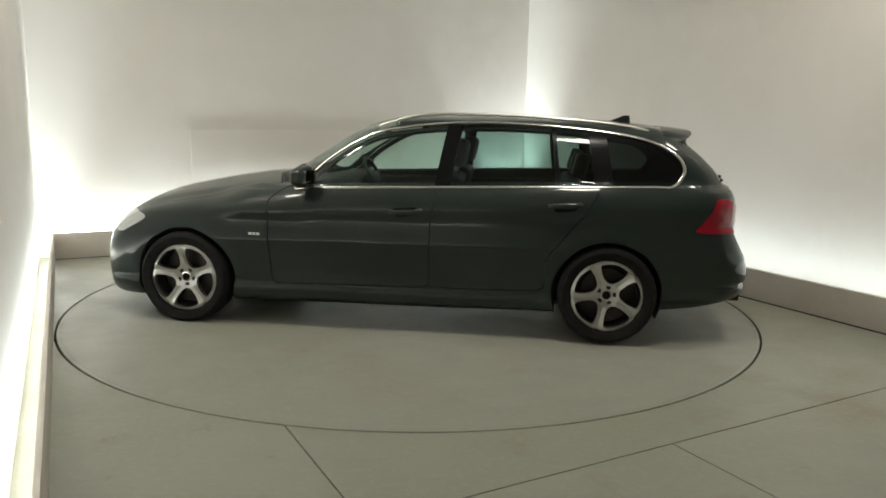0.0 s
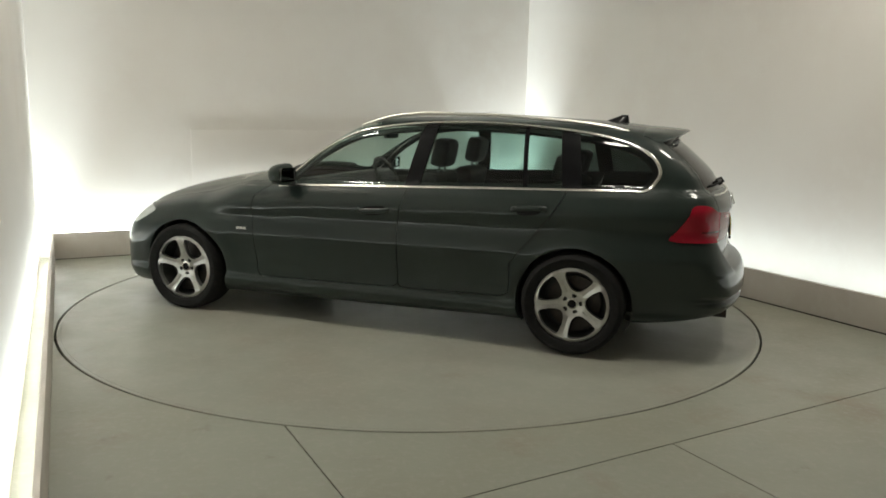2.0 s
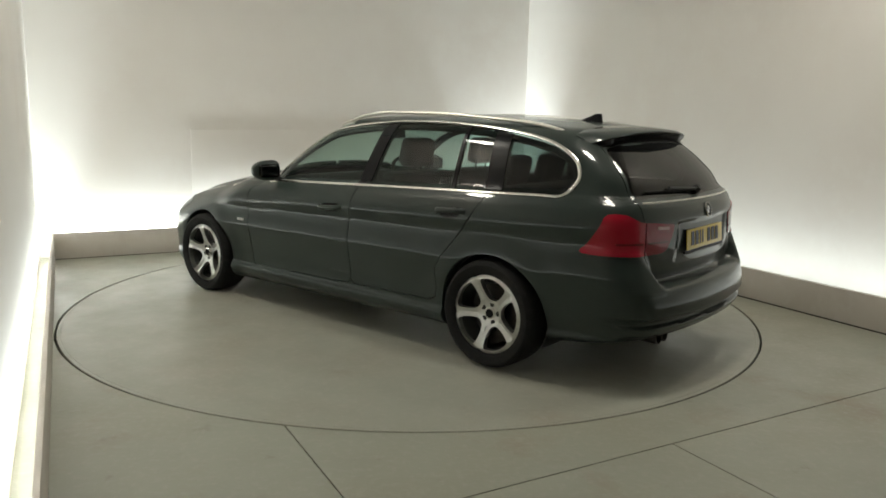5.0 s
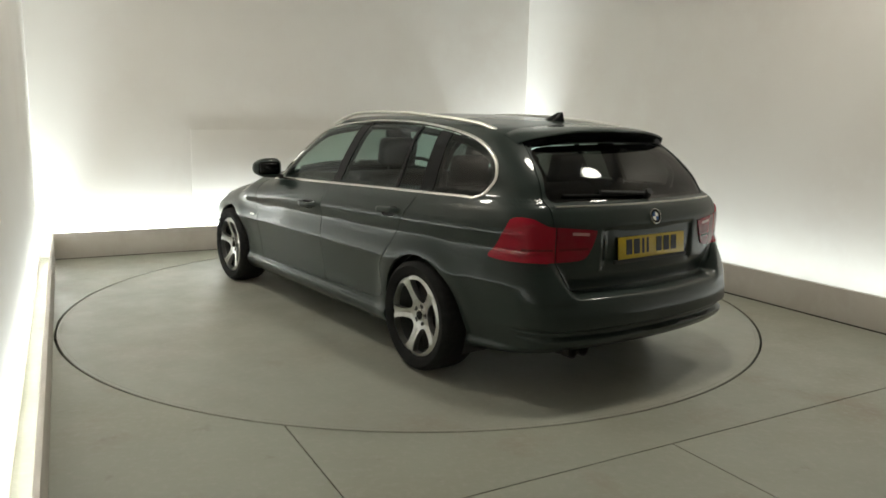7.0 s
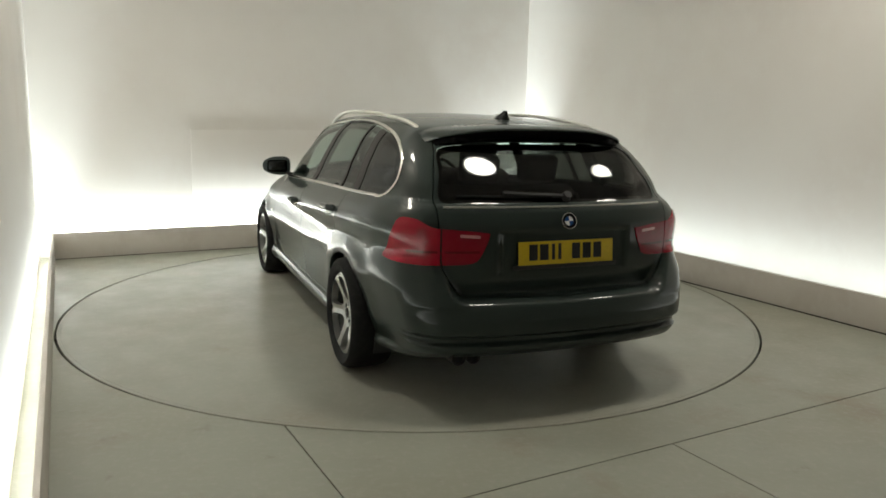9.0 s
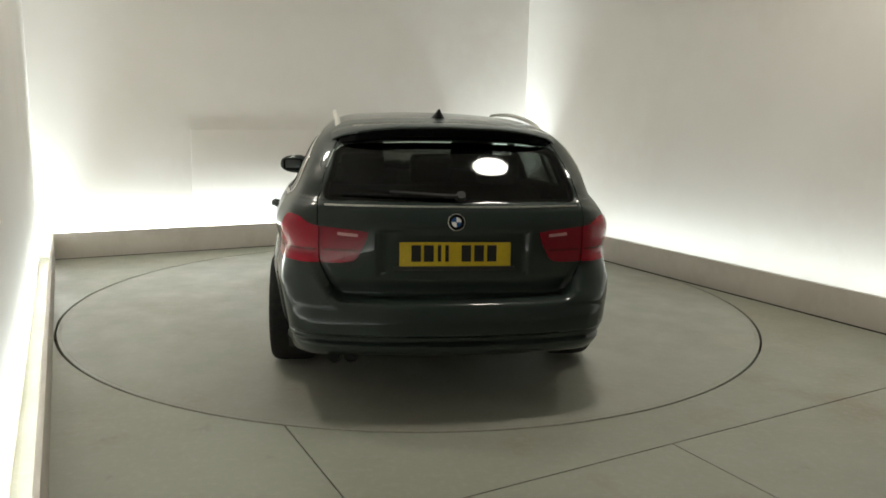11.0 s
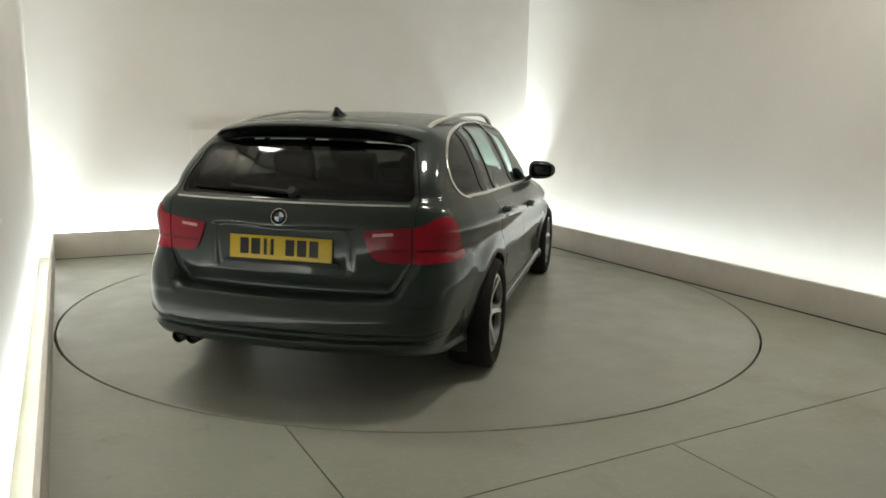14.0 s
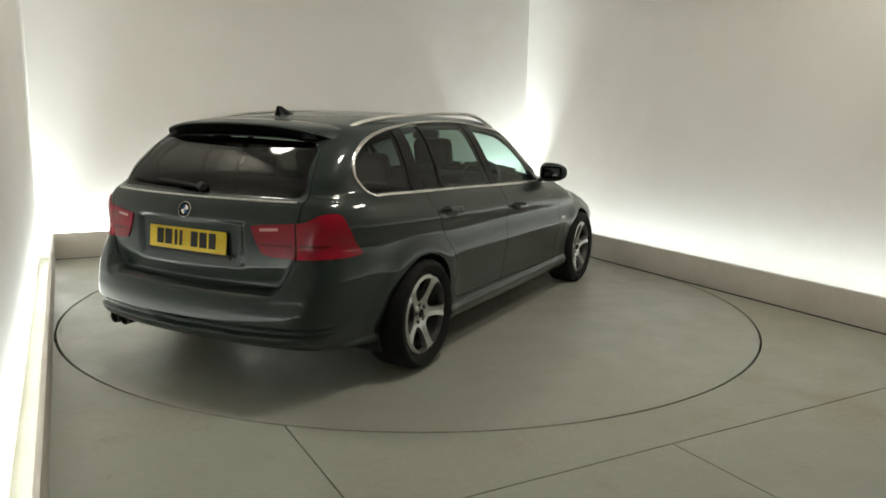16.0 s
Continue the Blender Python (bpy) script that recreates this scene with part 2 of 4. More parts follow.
# floor with a round pit for the turntable and saw-cut joints
def floor_slabs():
    """The floor is cut by joints into slabs; each is a plate that leaves the round pit free."""
    joint = 0.0065
    floor = new("floor")
    tagged(floor, "grey-green painted concrete floor with saw-cut joints", "floor", kind="structure")
    bm = bmesh.new()
    box(bm, (LEN_U, LEN_V, 0.1), ROOM @ pose(MID_U, MID_V, -0.102))
    part("subfloor", bm, M["joint"], floor, "dark grout below the slabs")

    def outline(poly):
        """Fill a polygon with the round pit cut out of it."""
        from mathutils.geometry import delaunay_2d_cdt
        n = 160
        pit = [Vector(((RING + 0.008) * math.cos(2 * math.pi * i / n), (RING + 0.008) * math.sin(2 * math.pi * i / n))) for i in range(n)]
        verts = [Vector(p) for p in poly] + pit
        k = len(poly)
        edges = [(i, (i + 1) % k) for i in range(k)] + [(k + i, k + (i + 1) % n) for i in range(n)]
        vs, es, fs, *_ = delaunay_2d_cdt(verts, edges, [], 0, 1e-5)
        bm = bmesh.new()
        made = [bm.verts.new((v.x, v.y, 0.0)) for v in vs]
        lo_u, hi_u = min(p[0] for p in poly), max(p[0] for p in poly)
        lo_v, hi_v = min(p[1] for p in poly), max(p[1] for p in poly)
        for f in fs:
            c = sum((vs[i] for i in f), Vector((0, 0))) / len(f)
            if c.length > RING + 0.004 and lo_u < c.x < hi_u and lo_v < c.y < hi_v:
                bm.faces.new([made[i] for i in f])
        for v in [v for v in bm.verts if not v.link_faces]:
            bm.verts.remove(v)
        bmesh.ops.recalc_face_normals(bm, faces=bm.faces)
        for f in bm.faces:
            if f.normal.z < 0:
                f.normal_flip()
        ex = bmesh.ops.extrude_face_region(bm, geom=bm.faces[:])
        low = [g for g in ex["geom"] if isinstance(g, bmesh.types.BMVert)]
        bmesh.ops.translate(bm, verts=low, vec=(0, 0, -0.05))
        bmesh.ops.recalc_face_normals(bm, faces=bm.faces)
        bm.transform(ROOM)
        return bm

    j = joint / 2
    rects = [
        (WALL_L, -2.80, WALL_R, WALL_B, "back"),
        (WALL_L, WALL_F, -1.60, -2.80, "a"),
        (-1.60, WALL_F, -0.15, -2.80, "b"),
        (-0.15, WALL_F, WALL_R, -2.80, "c"),
    ]
    # the slab in front of the pit is parted once more at u = -1.60
    rects[0:1] = [(WALL_L, -2.80, -1.60, 0.0, "d"), (-1.60, -2.80, WALL_R, 0.0, "e"), (WALL_L, 0.0, WALL_R, WALL_B, "f")]
    for a, b, c, d, _ in rects:
        gap = j
        poly = [(a + gap, b + gap), (c - gap, b + gap), (c - gap, d - gap), (a + gap, d - gap)]
        if _ == "f":
            poly = [(a + gap, b - gap + 0.0001), (c - gap, b - gap + 0.0001), (c - gap, d - gap), (a + gap, d - gap)]
        part("floor_slab", outline(poly), M["floor"], floor, smooth=False)
    return floor


floor_slabs()


# low boards that hide the light troughs
slab("kerb_back", (KERB_R - KERB_L + 0.07, 0.035, KERB_H), pose((KERB_L + KERB_R) / 2, KERB_B + 0.0175, KERB_H / 2), M["kerb"], "low taupe painted board hiding a light trough", "kerb", 0.002)
slab("kerb_right", (0.035, KERB_B + 5.6, KERB_H), pose(KERB_R + 0.0175, (KERB_B - 5.6) / 2 - 0.001, KERB_H / 2), M["kerb"], "low taupe painted board hiding a light trough", "kerb", 0.002)
slab("kerb_left", (0.022, KERB_B + 4.6, KERB_H), pose(KERB_L0 + (KERB_B - 4.6) / 2 * SKEW, (KERB_B - 4.6) / 2 - 0.001, KERB_H / 2, 0, 0, SKEW_DEG) @ pose(-0.011, 0, 0), M["kerb"], "low taupe painted board hiding a light trough", "kerb", 0.002)


# dark strips drawn as the shadow gap along the foot of the boards
slab("shadow_gap_back", (KERB_R - KERB_L, 0.005, 0.005), pose((KERB_L + KERB_R) / 2, KERB_B - 0.0025, 0.0025), M["joint"], "dark strip drawn as the shadow gap along the floor", "trim")
slab("shadow_gap_right", (0.006, KERB_B + 5.5, 0.009), pose(KERB_R - 0.003, (KERB_B - 5.5) / 2 - 0.006, 0.0045), M["joint"], "dark strip drawn as the shadow gap along the floor", "trim")


# turntable: a round plate in its pit, with a dark gap and a joint across it
turntable = new("turntable")
tagged(turntable, "round grey-green painted turntable flush with the floor", "turntable")


bm = bmesh.new()
ring_sweep(bm, [(RING - 0.009, -0.05), (RING - 0.006, -0.04), (RING - 0.006, -0.003), (RING - 0.009, 0.0), (RING - 0.03, 0.0), (RING - 0.03, -0.05)], 180)
part("edge_ring", bm, M["disc"], turntable)
bm = bmesh.new()
ring_sweep(bm, [(0.0, -0.05), (RING - 0.031, -0.05), (RING - 0.031, 0.0), (1.2, 0.0), (0.0, 0.0)], 180, closed=False)
bmesh.ops.remove_doubles(bm, verts=bm.verts, dist=0.0005)
part("plate", bm, M["disc"], turntable)
for lamp_u, lamp_v, lamp_watts in ((0.1, -2.05, 24), (2.2, -2.15, 14), (-2.1, 0.1, 24)):
    ceiling_lamp(lamp_u, lamp_v, lamp_watts)


# ---- the car body as a smooth solid: x forward, y to its left, z up ----
from mathutils.geometry import delaunay_2d_cdt


def curve_through(xs, ys):
    """A smooth curve without overshoot through the points."""
    xs, ys = np.array(xs, float), np.array(ys, float)
    h, d = np.diff(xs), np.diff(ys) / np.diff(xs)
    m = np.zeros(len(xs))
    m[0], m[-1] = d[0], d[-1]
    for i in range(1, len(xs) - 1):
        if d[i - 1] * d[i] > 0:
            w1, w2 = 2 * h[i] + h[i - 1], h[i] + 2 * h[i - 1]
            m[i] = (w1 + w2) / (w1 / d[i - 1] + w2 / d[i])

    def at(x):
        x = np.clip(x, xs[0], xs[-1])
        i = np.clip(np.searchsorted(xs, x) - 1, 0, len(xs) - 2)
        t = (x - xs[i]) / h[i]
        return (ys[i] * (1 + 2 * t) * (1 - t) ** 2 + h[i] * m[i] * t * (1 - t) ** 2 + ys[i + 1] * t * t * (3 - 2 * t) - h[i] * m[i + 1] * t * t * (1 - t))

    return at


def step(a, b, x):
    t = np.clip((x - a) / (b - a), 0, 1)
    return t * t * (3 - 2 * t)


HUB_F, HUB_R = (1.38, 0.298), (-1.38, 0.311)
belt = curve_through([-2.3, -1.75, -0.39, 0.45, 0.63, 1.2], [1.00, 0.990, 0.955, 0.925, 0.905, 0.88])
flank = curve_through([0.12, 0.18, 0.215, 0.25, 0.29, 0.36, 0.46, 0.56, 0.59, 0.62, 0.70, 0.73, 0.79, 0.815, 0.89, 0.95, 0.972, 1.10, 1.25, 1.38],
                      [0.78, 0.835, 0.860, 0.870, 0.850, 0.852, 0.867, 0.886, 0.8905, 0.888, 0.8780, 0.8770, 0.890, 0.893, 0.868, 0.828, 0.805, 0.745, 0.665, 0.585])
taper = curve_through([-2.4, -2.1, -1.7, -1.3, -0.8, 0.6, 1.2, 1.6, 1.9, 2.15], [0.81, 0.898, 0.962, 0.995, 1.0, 1.0, 0.995, 0.975, 0.945, 0.90])
taper_top = curve_through([-2.3, -1.9, -1.4, -0.8, 0.2, 0.9], [0.955, 0.985, 1.0, 1.0, 1.0, 0.985])
roofline = curve_through([-2.4, -1.9, -1.5, -1.1, -0.7, -0.3, 0.0, 0.19, 0.34, 0.54, 0.73, 0.83, 0.95, 1.235, 1.57, 1.75, 1.90, 2.00, 2.10, 2.2],
                         [1.30, 1.340, 1.380, 1.402, 1.412, 1.406, 1.392, 1.360, 1.302, 1.187, 1.062, 0.986, 0.968, 0.927, 0.862, 0.818, 0.755, 0.695, 0.60, 0.45])
rearline = curve_through([0.10, 0.25, 0.295, 0.345, 0.363, 0.381, 0.401, 0.45, 0.50, 0.535, 0.553, 0.572, 0.66, 0.80, 0.88, 0.94, 0.975, 0.99, 1.08, 1.167, 1.286, 1.36, 1.5],
                         [-1.9, -2.24, -2.310, -2.338, -2.312, -2.313, -2.351, -2.349, -2.338, -2.322, -2.282, -2.220, -2.238, -2.245, -2.243, -2.225, -2.20, -2.172, -2.105, -2.015, -1.875, -1.80, -1.66])
frontline = curve_through([0.08, 0.14, 0.25, 0.36, 0.45, 0.55, 0.62, 0.70, 0.9], [2.04, 2.10, 2.135, 2.15, 2.155, 2.14, 2.11, 2.05, 1.86])
underside = curve_through([-2.4, -2.2, -1.8, -1.0, 1.0, 1.7, 2.1], [0.29, 0.265, 0.215, 0.175, 0.145, 0.14, 0.13])


corner_line = curve_through([0.49, 0.535, 0.60, 0.70, 0.76], [-2.340, -2.332, -2.306, -2.264, -2.2425])


def tail_line(z, y):
    """The tail's profile; its corners stand out under the lamps, beside the recessed tailgate."""
    edge = 0.555 + 0.60 * np.clip(z - 0.572, -0.03, 0.16)
    share = step(edge - 0.04, edge + 0.04, y) * step(0.50, 0.53, z) * step(0.76, 0.73, z)
    return rearline(z) + share * (corner_line(z) - rearline(z))


def smax(a, b, k):
    h = np.maximum(k - np.abs(a - b), 0) / k
    return np.maximum(a, b) + h * h * k * 0.25


def body_field(p, rise=0.0):
    """Below 0 inside the body; roughly metres."""
    x, y, z = p[:, 0], np.abs(p[:, 1]), p[:, 2]
    zz = z - (belt(x) - 0.955) * step(0.45, 0.9, z)
    w = flank(zz) * (taper(x) * (1 - step(0.85, 1.0, zz)) + taper(x) * taper_top(x) * step(0.85, 1.0, zz))
    for hx, hz in (HUB_F, HUB_R):
        r = np.hypot(x - hx, z - hz)
        w = w + 0.012 * np.exp(-((r - 0.37) / 0.07) ** 2) * (z > hz - 0.2)
    w = w - 0.045 * step(-1.45, -1.68, x) * step(0.40, 0.22, z)
    w = w - 0.026 * step(-1.75, -2.15, x) * step(0.60, 0.76, z) * step(1.12, 0.95, z)
    slope = np.where(zz > 0.96, 0.86, 1.0)
    side = (y - w) * slope
    bow = 0.34 * step(0.95, 0.72, x) * step(-0.15, 0.2, x)
    s = x + bow * y * y
    zt = roofline(s) - y * y * (0.10 + 0.10 * step(0.9, 1.3, x))
    # power dome of the bonnet
    zt = zt + 0.012 * step(0.62, 0.5, y - 0.06 * (1.9 - x)) * step(0.85, 1.1, x)
    dz = (roofline(s + 0.01) - roofline(s - 0.01)) / 0.02
    top = (z - zt) / np.sqrt(1 + dz * dz)
    xr = tail_line(z, y) + y * y * (0.16 + 0.15 * y * y)
    # recess of the number plate
    xr = xr + 0.015 * step(0.362, 0.335, y) * step(0.648, 0.668, z) * step(0.872, 0.852, z)
    dx = (tail_line(z + 0.01, y) - tail_line(z - 0.01, y)) / 0.02
    rear = (xr - x) / np.sqrt(1 + np.minimum(dx * dx, 1.6))
    front = x - (frontline(z) - y * y * (0.17 + 0.20 * y * y))
    low = underside(x) - z
    k = 0.07 + 0.13 * step(0.7, 1.3, x) + 0.05 * step(0.1, -0.3, x)
    f = smax(side, top, k)
    f = smax(f, rear, 0.10)
    f = smax(f, front, 0.13)
    f = smax(f, low, 0.05)
    return f - rise


def field_normal(p):
    e = 2e-3
    g = np.stack([body_field(p + d) - body_field(p - d) for d in np.eye(3) * e], 1)
    return g / np.maximum(np.linalg.norm(g, axis=1, keepdims=True), 1e-9)


def onto(start, way, rise=0.0, reach=3.0, steps=34):
    """Goes from points outside along way to where the field first turns to the level rise."""
    lo = np.zeros(len(start))
    n = 60
    found = np.full(len(start), np.nan)
    prev = np.zeros(len(start))
    for i in range(1, n + 1):
        t = np.full(len(start), reach * i / n)
        inside = body_field(start + way * t[:, None], rise) < 0
        new_hit = inside & np.isnan(found)
        found[new_hit] = t[new_hit]
        lo[new_hit] = reach * (i - 1) / n
    hi = np.where(np.isnan(found), reach, found)
    for _ in range(steps):
        mid = (lo + hi) / 2
        inside = body_field(start + way * mid[:, None], rise) < 0
        hi = np.where(inside, mid, hi)
        lo = np.where(inside, lo, mid)
    return start + way * hi[:, None]


def shell_mesh(bm, nx, ny, nz, rise, flip):
    """The whole surface at a level as one closed sheet of quads, thrown out from a core block."""
    lo, hi = np.array([-2.5, -1.0, 0.05]), np.array([2.3, 1.0, 1.5])
    cl, ch = np.array([-1.75, -0.42, 0.46]), np.array([1.55, 0.42, 0.74])
    index = {}
    pts = []
    faces = []
    counts = (nx, ny, nz)

    def at(i, j, k):
        key = (i, j, k)
        if key not in index:
            index[key] = len(pts)
            q = lo + (hi - lo) * np.array([i / nx, j / ny, k / nz])
            q[2] = np.interp(k / nz, [0, 0.10, 0.55, 1.0], [0.05, 0.26, 0.64, 1.5])
            pts.append(q)
        return index[key]

    for axis in range(3):
        a, b = (axis + 1) % 3, (axis + 2) % 3
        for end in (0, counts[axis]):
            for i in range(counts[a]):
                for j in range(counts[b]):
                    q = []
                    for di, dj in ((0, 0), (1, 0), (1, 1), (0, 1)):
                        c = [0, 0, 0]
                        c[axis], c[a], c[b] = end, i + di, j + dj
                        q.append(at(*c))
                    faces.append(q if end else q[::-1])
    pts = np.array(pts)
    core = np.clip(pts, cl, ch)
    way = pts - core
    way /= np.linalg.norm(way, axis=1, keepdims=True)
    a, b = np.zeros(len(pts)), np.full(len(pts), 2.0)
    for _ in range(36):
        mid = (a + b) / 2
        inside = body_field(core + way * mid[:, None], rise) < 0
        a = np.where(inside, mid, a)
        b = np.where(inside, b, mid)
    pts = core + way * a[:, None]
    vs = [bm.verts.new(p) for p in pts]
    for q in faces:
        q = [vs[i] for i in q]
        bm.faces.new(q[::-1] if flip else q)


def smooth_closed(points, n):
    """A closed Catmull-Rom line through 2D points, n points a stretch."""
    out = []
    k = len(points)
    for i in range(k):
        p0, p1, p2, p3 = (np.array(points[(i + j) % k], float) for j in (-1, 0, 1, 2))
        for s in range(n):
            t = s / n
            out.append(tuple(0.5 * (2 * p1 + (p2 - p0) * t + (2 * p0 - 5 * p1 + 4 * p2 - p3) * t * t + (3 * p1 - p0 - 3 * p2 + p3) * t ** 3)))
    return out


def resample(points, gap, closed=True):
    pts = [Vector(p) for p in points]
    if closed:
        pts.append(pts[0])
    out = []
    for a, b in zip(pts, pts[1:]):
        n = max(1, int((b - a).length / gap))
        out += [tuple(a.lerp(b, i / n)) for i in range(n)]
    if not closed:
        out.append(tuple(pts[-1]))
    return out


def grow(points, d):
    """Moves a closed outline outwards by d."""
    n = len(points)
    area = sum(points[i - 1][0] * points[i][1] - points[i][0] * points[i - 1][1] for i in range(n))
    sgn = 1 if area > 0 else -1
    out = []
    for i in range(n):
        a, b, c = Vector(points[i - 1]), Vector(points[i]), Vector(points[(i + 1) % n])
        t1, t2 = (b - a).normalized(), (c - b).normalized()
        n1, n2 = Vector((t1.y, -t1.x)), Vector((t2.y, -t2.x))
        m = n1 + n2
        m = m / max(m.length_squared / 2, 0.35)
        out.append(tuple(b + m * d * sgn))
    return out


def clip(points, a, b, c):
    """Keeps the part of a 2D outline where a*x + b*z <= c."""
    out = []
    n = len(points)
    for i in range(n):
        p, q = points[i], points[(i + 1) % n]
        dp, dq = a * p[0] + b * p[1] - c, a * q[0] + b * q[1] - c
        if dp <= 0:
            out.append(p)
        if dp * dq < 0:
            t = dp / (dp - dq)
            out.append((p[0] + (q[0] - p[0]) * t, p[1] + (q[1] - p[1]) * t))
    return out


class Frame:
    """A plane outside the car from which outlines are thrown onto its surface."""

    def __init__(self, origin, u, v, way):
        self.o, self.u, self.v, self.way = (np.array(q, float) for q in (origin, u, v, way))

    def place(self, pts):
        pts = np.array(pts, float)
        return self.o + pts[:, :1] * self.u + pts[:, 1:2] * self.v


LEFT = Frame((0, 1.3, 0), (1, 0, 0), (0, 0, 1), (0, -1, 0))
RIGHT = Frame((0, -1.3, 0), (1, 0, 0), (0, 0, 1), (0, 1, 0))
BACK = Frame((-2.9, 0, 0), (0, 1, 0), (0, 0, 1), (1, 0, 0))
ABOVE = Frame((0, 0, 2.0), (1, 0, 0), (0, 1, 0), (0, 0, -1))
C45 = math.sqrt(0.5)
CORNER_L = Frame((-2.9, 1.6, 0), (C45, C45, 0), (0, 0, 1), (C45, -C45, 0))
CORNER_R = Frame((-2.9, -1.6, 0), (C45, -C45, 0), (0, 0, 1), (C45, C45, 0))
FRONT_L = Frame((2.9, 1.6, 0), (-C45, C45, 0), (0, 0, 1), (-C45, -C45, 0))
FRONT_R = Frame((2.9, -1.6, 0), (-C45, -C45, 0), (0, 0, 1), (-C45, C45, 0))


def patch(poly, fr, rise=0.0, thick=0.005, grid=0.03, edge=0.02):
    """A sheet with the outline poly that lies on the car's surface, raised by rise and thick inwards; a pane of glass (thick 0) is a single sheet."""
    poly = resample(poly, edge)
    n = len(poly)
    verts = [Vector(p[:2]) for p in poly]
    lo = np.min(np.array(poly), 0)
    hi = np.max(np.array(poly), 0)
    pa = np.array(poly)
    for gx in np.arange(lo[0] + grid / 2, hi[0], grid):
        for gz in np.arange(lo[1] + grid / 2, hi[1], grid):
            inside = False
            for i in range(n):
                x1, z1, x2, z2 = *pa[i - 1], *pa[i]
                if (z1 > gz) != (z2 > gz) and gx < (x2 - x1) * (gz - z1) / (z2 - z1) + x1:
                    inside = not inside
            if inside and np.min(np.hypot(pa[:, 0] - gx, pa[:, 1] - gz)) > grid * 0.45:
                verts.append(Vector((gx, gz)))
    vs, es, fs, *_ = delaunay_2d_cdt(verts, [(i, (i + 1) % n) for i in range(n)], [], 1, 1e-6)
    p = onto(fr.place([tuple(v) for v in vs]), np.tile(fr.way, (len(vs), 1)))
    nor = field_normal(p)
    outer, inner = p + nor * rise, p + nor * (rise - thick)
    bm = bmesh.new()
    a = [bm.verts.new(q) for q in outer]
    for f in fs:
        bm.faces.new([a[i] for i in f])
    bmesh.ops.recalc_face_normals(bm, faces=bm.faces)
    bm.normal_update()
    bm.verts.index_update()
    if sum(f.normal.dot(Vector(nor[f.verts[0].index])) for f in bm.faces) < 0:
        for f in bm.faces:
            f.normal_flip()
    if not thick:
        return bm
    rim = [(e.verts[0].index, e.verts[1].index) if e.link_loops[0].vert == e.verts[0] else (e.verts[1].index, e.verts[0].index) for e in bm.edges if len(e.link_faces) == 1]
    quads = [[v.index for v in f.verts] for f in bm.faces]
    b = [bm.verts.new(q) for q in inner]
    for q in quads:
        bm.faces.new([b[i] for i in q[::-1]])
    for i, j in rim:
        bm.faces.new((a[j], a[i], b[i], b[j]))
    return bm


def surface_line(pts, fr, rise=0.0):
    p = onto(fr.place(pts), np.tile(fr.way, (len(pts), 1)))
    nor = field_normal(p)
    return [Vector(q) for q in p + nor * rise], [Vector(q) for q in nor]


# ---- outlines on the car ----
DLO = smooth_closed([(0.63, 0.917), (0.53, 1.010), (0.385, 1.135), (0.155, 1.262), (-0.07, 1.312), (-0.365, 1.343), (-0.725, 1.350), (-1.08, 1.334), (-1.42, 1.298),
                     (-1.63, 1.250), (-1.765, 1.180), (-1.815, 1.105), (-1.80, 1.050), (-1.745, 0.998), (-1.60, 0.994), (-0.9, 0.975), (-0.39, 0.958), (0.40, 0.930), (0.58, 0.917)], 6)
DOOR_F = [(0.60, 0.95), (0.72, 0.905), (0.795, 0.84), (0.80, 0.72), (0.795, 0.50), (0.785, 0.31), (0.76, 0.285), (-0.22, 0.305), (-0.255, 0.33), (-0.258, 0.50), (-0.262, 0.72), (-0.29, 0.86), (-0.335, 1.03), (0.0, 1.05)]
DOOR_R = [(-0.335, 1.03), (-0.29, 0.86), (-0.262, 0.72), (-0.258, 0.50), (-0.255, 0.33), (-0.285, 0.305), (-0.93, 0.315), (-0.985, 0.34), (-0.995, 0.40), (-0.99, 0.52), (-1.05, 0.60), (-1.235, 0.83), (-1.29, 0.92), (-1.335, 1.04), (-0.8, 1.06)]
GLASS_B = smooth_closed([(-0.525, 1.238), (-0.30, 1.258), (0, 1.264), (0.30, 1.258), (0.525, 1.238), (0.572, 1.130), (0.600, 1.000), (0.45, 0.993), (0.0, 0.990), (-0.45, 0.993), (-0.600, 1.000), (-0.572, 1.130)], 5)
GATE = [(-0.54, 1.262), (-0.30, 1.280), (0, 1.285), (0.30, 1.280), (0.54, 1.262), (0.60, 1.12), (0.632, 0.990), (0.632, 0.93), (0.630, 0.76), (0.618, 0.70), (0.575, 0.62), (0.545, 0.580), (0.51, 0.560), (0, 0.553), (-0.51, 0.560), (-0.545, 0.580), (-0.575, 0.62), (-0.618, 0.70), (-0.630, 0.76), (-0.632, 0.93), (-0.632, 0.990), (-0.60, 1.12)]
HOOD = [(0.90, 0.0), (0.875, 0.35), (0.775, 0.655), (0.85, 0.70), (1.3, 0.685), (1.7, 0.64), (1.93, 0.585), (2.03, 0.35), (2.06, 0.0), (2.03, -0.35), (1.93, -0.585), (1.7, -0.64), (1.3, -0.685), (0.85, -0.70), (0.775, -0.655), (0.875, -0.35)]
SCREEN = [(0.80, 0.0), (0.765, 0.35), (0.675, 0.62), (0.645, 0.66), (0.30, 0.635), (-0.02, 0.595), (0.075, 0.35), (0.11, 0.0), (0.075, -0.35), (-0.02, -0.595), (0.30, -0.635), (0.645, -0.66), (0.675, -0.62), (0.765, -0.35)]


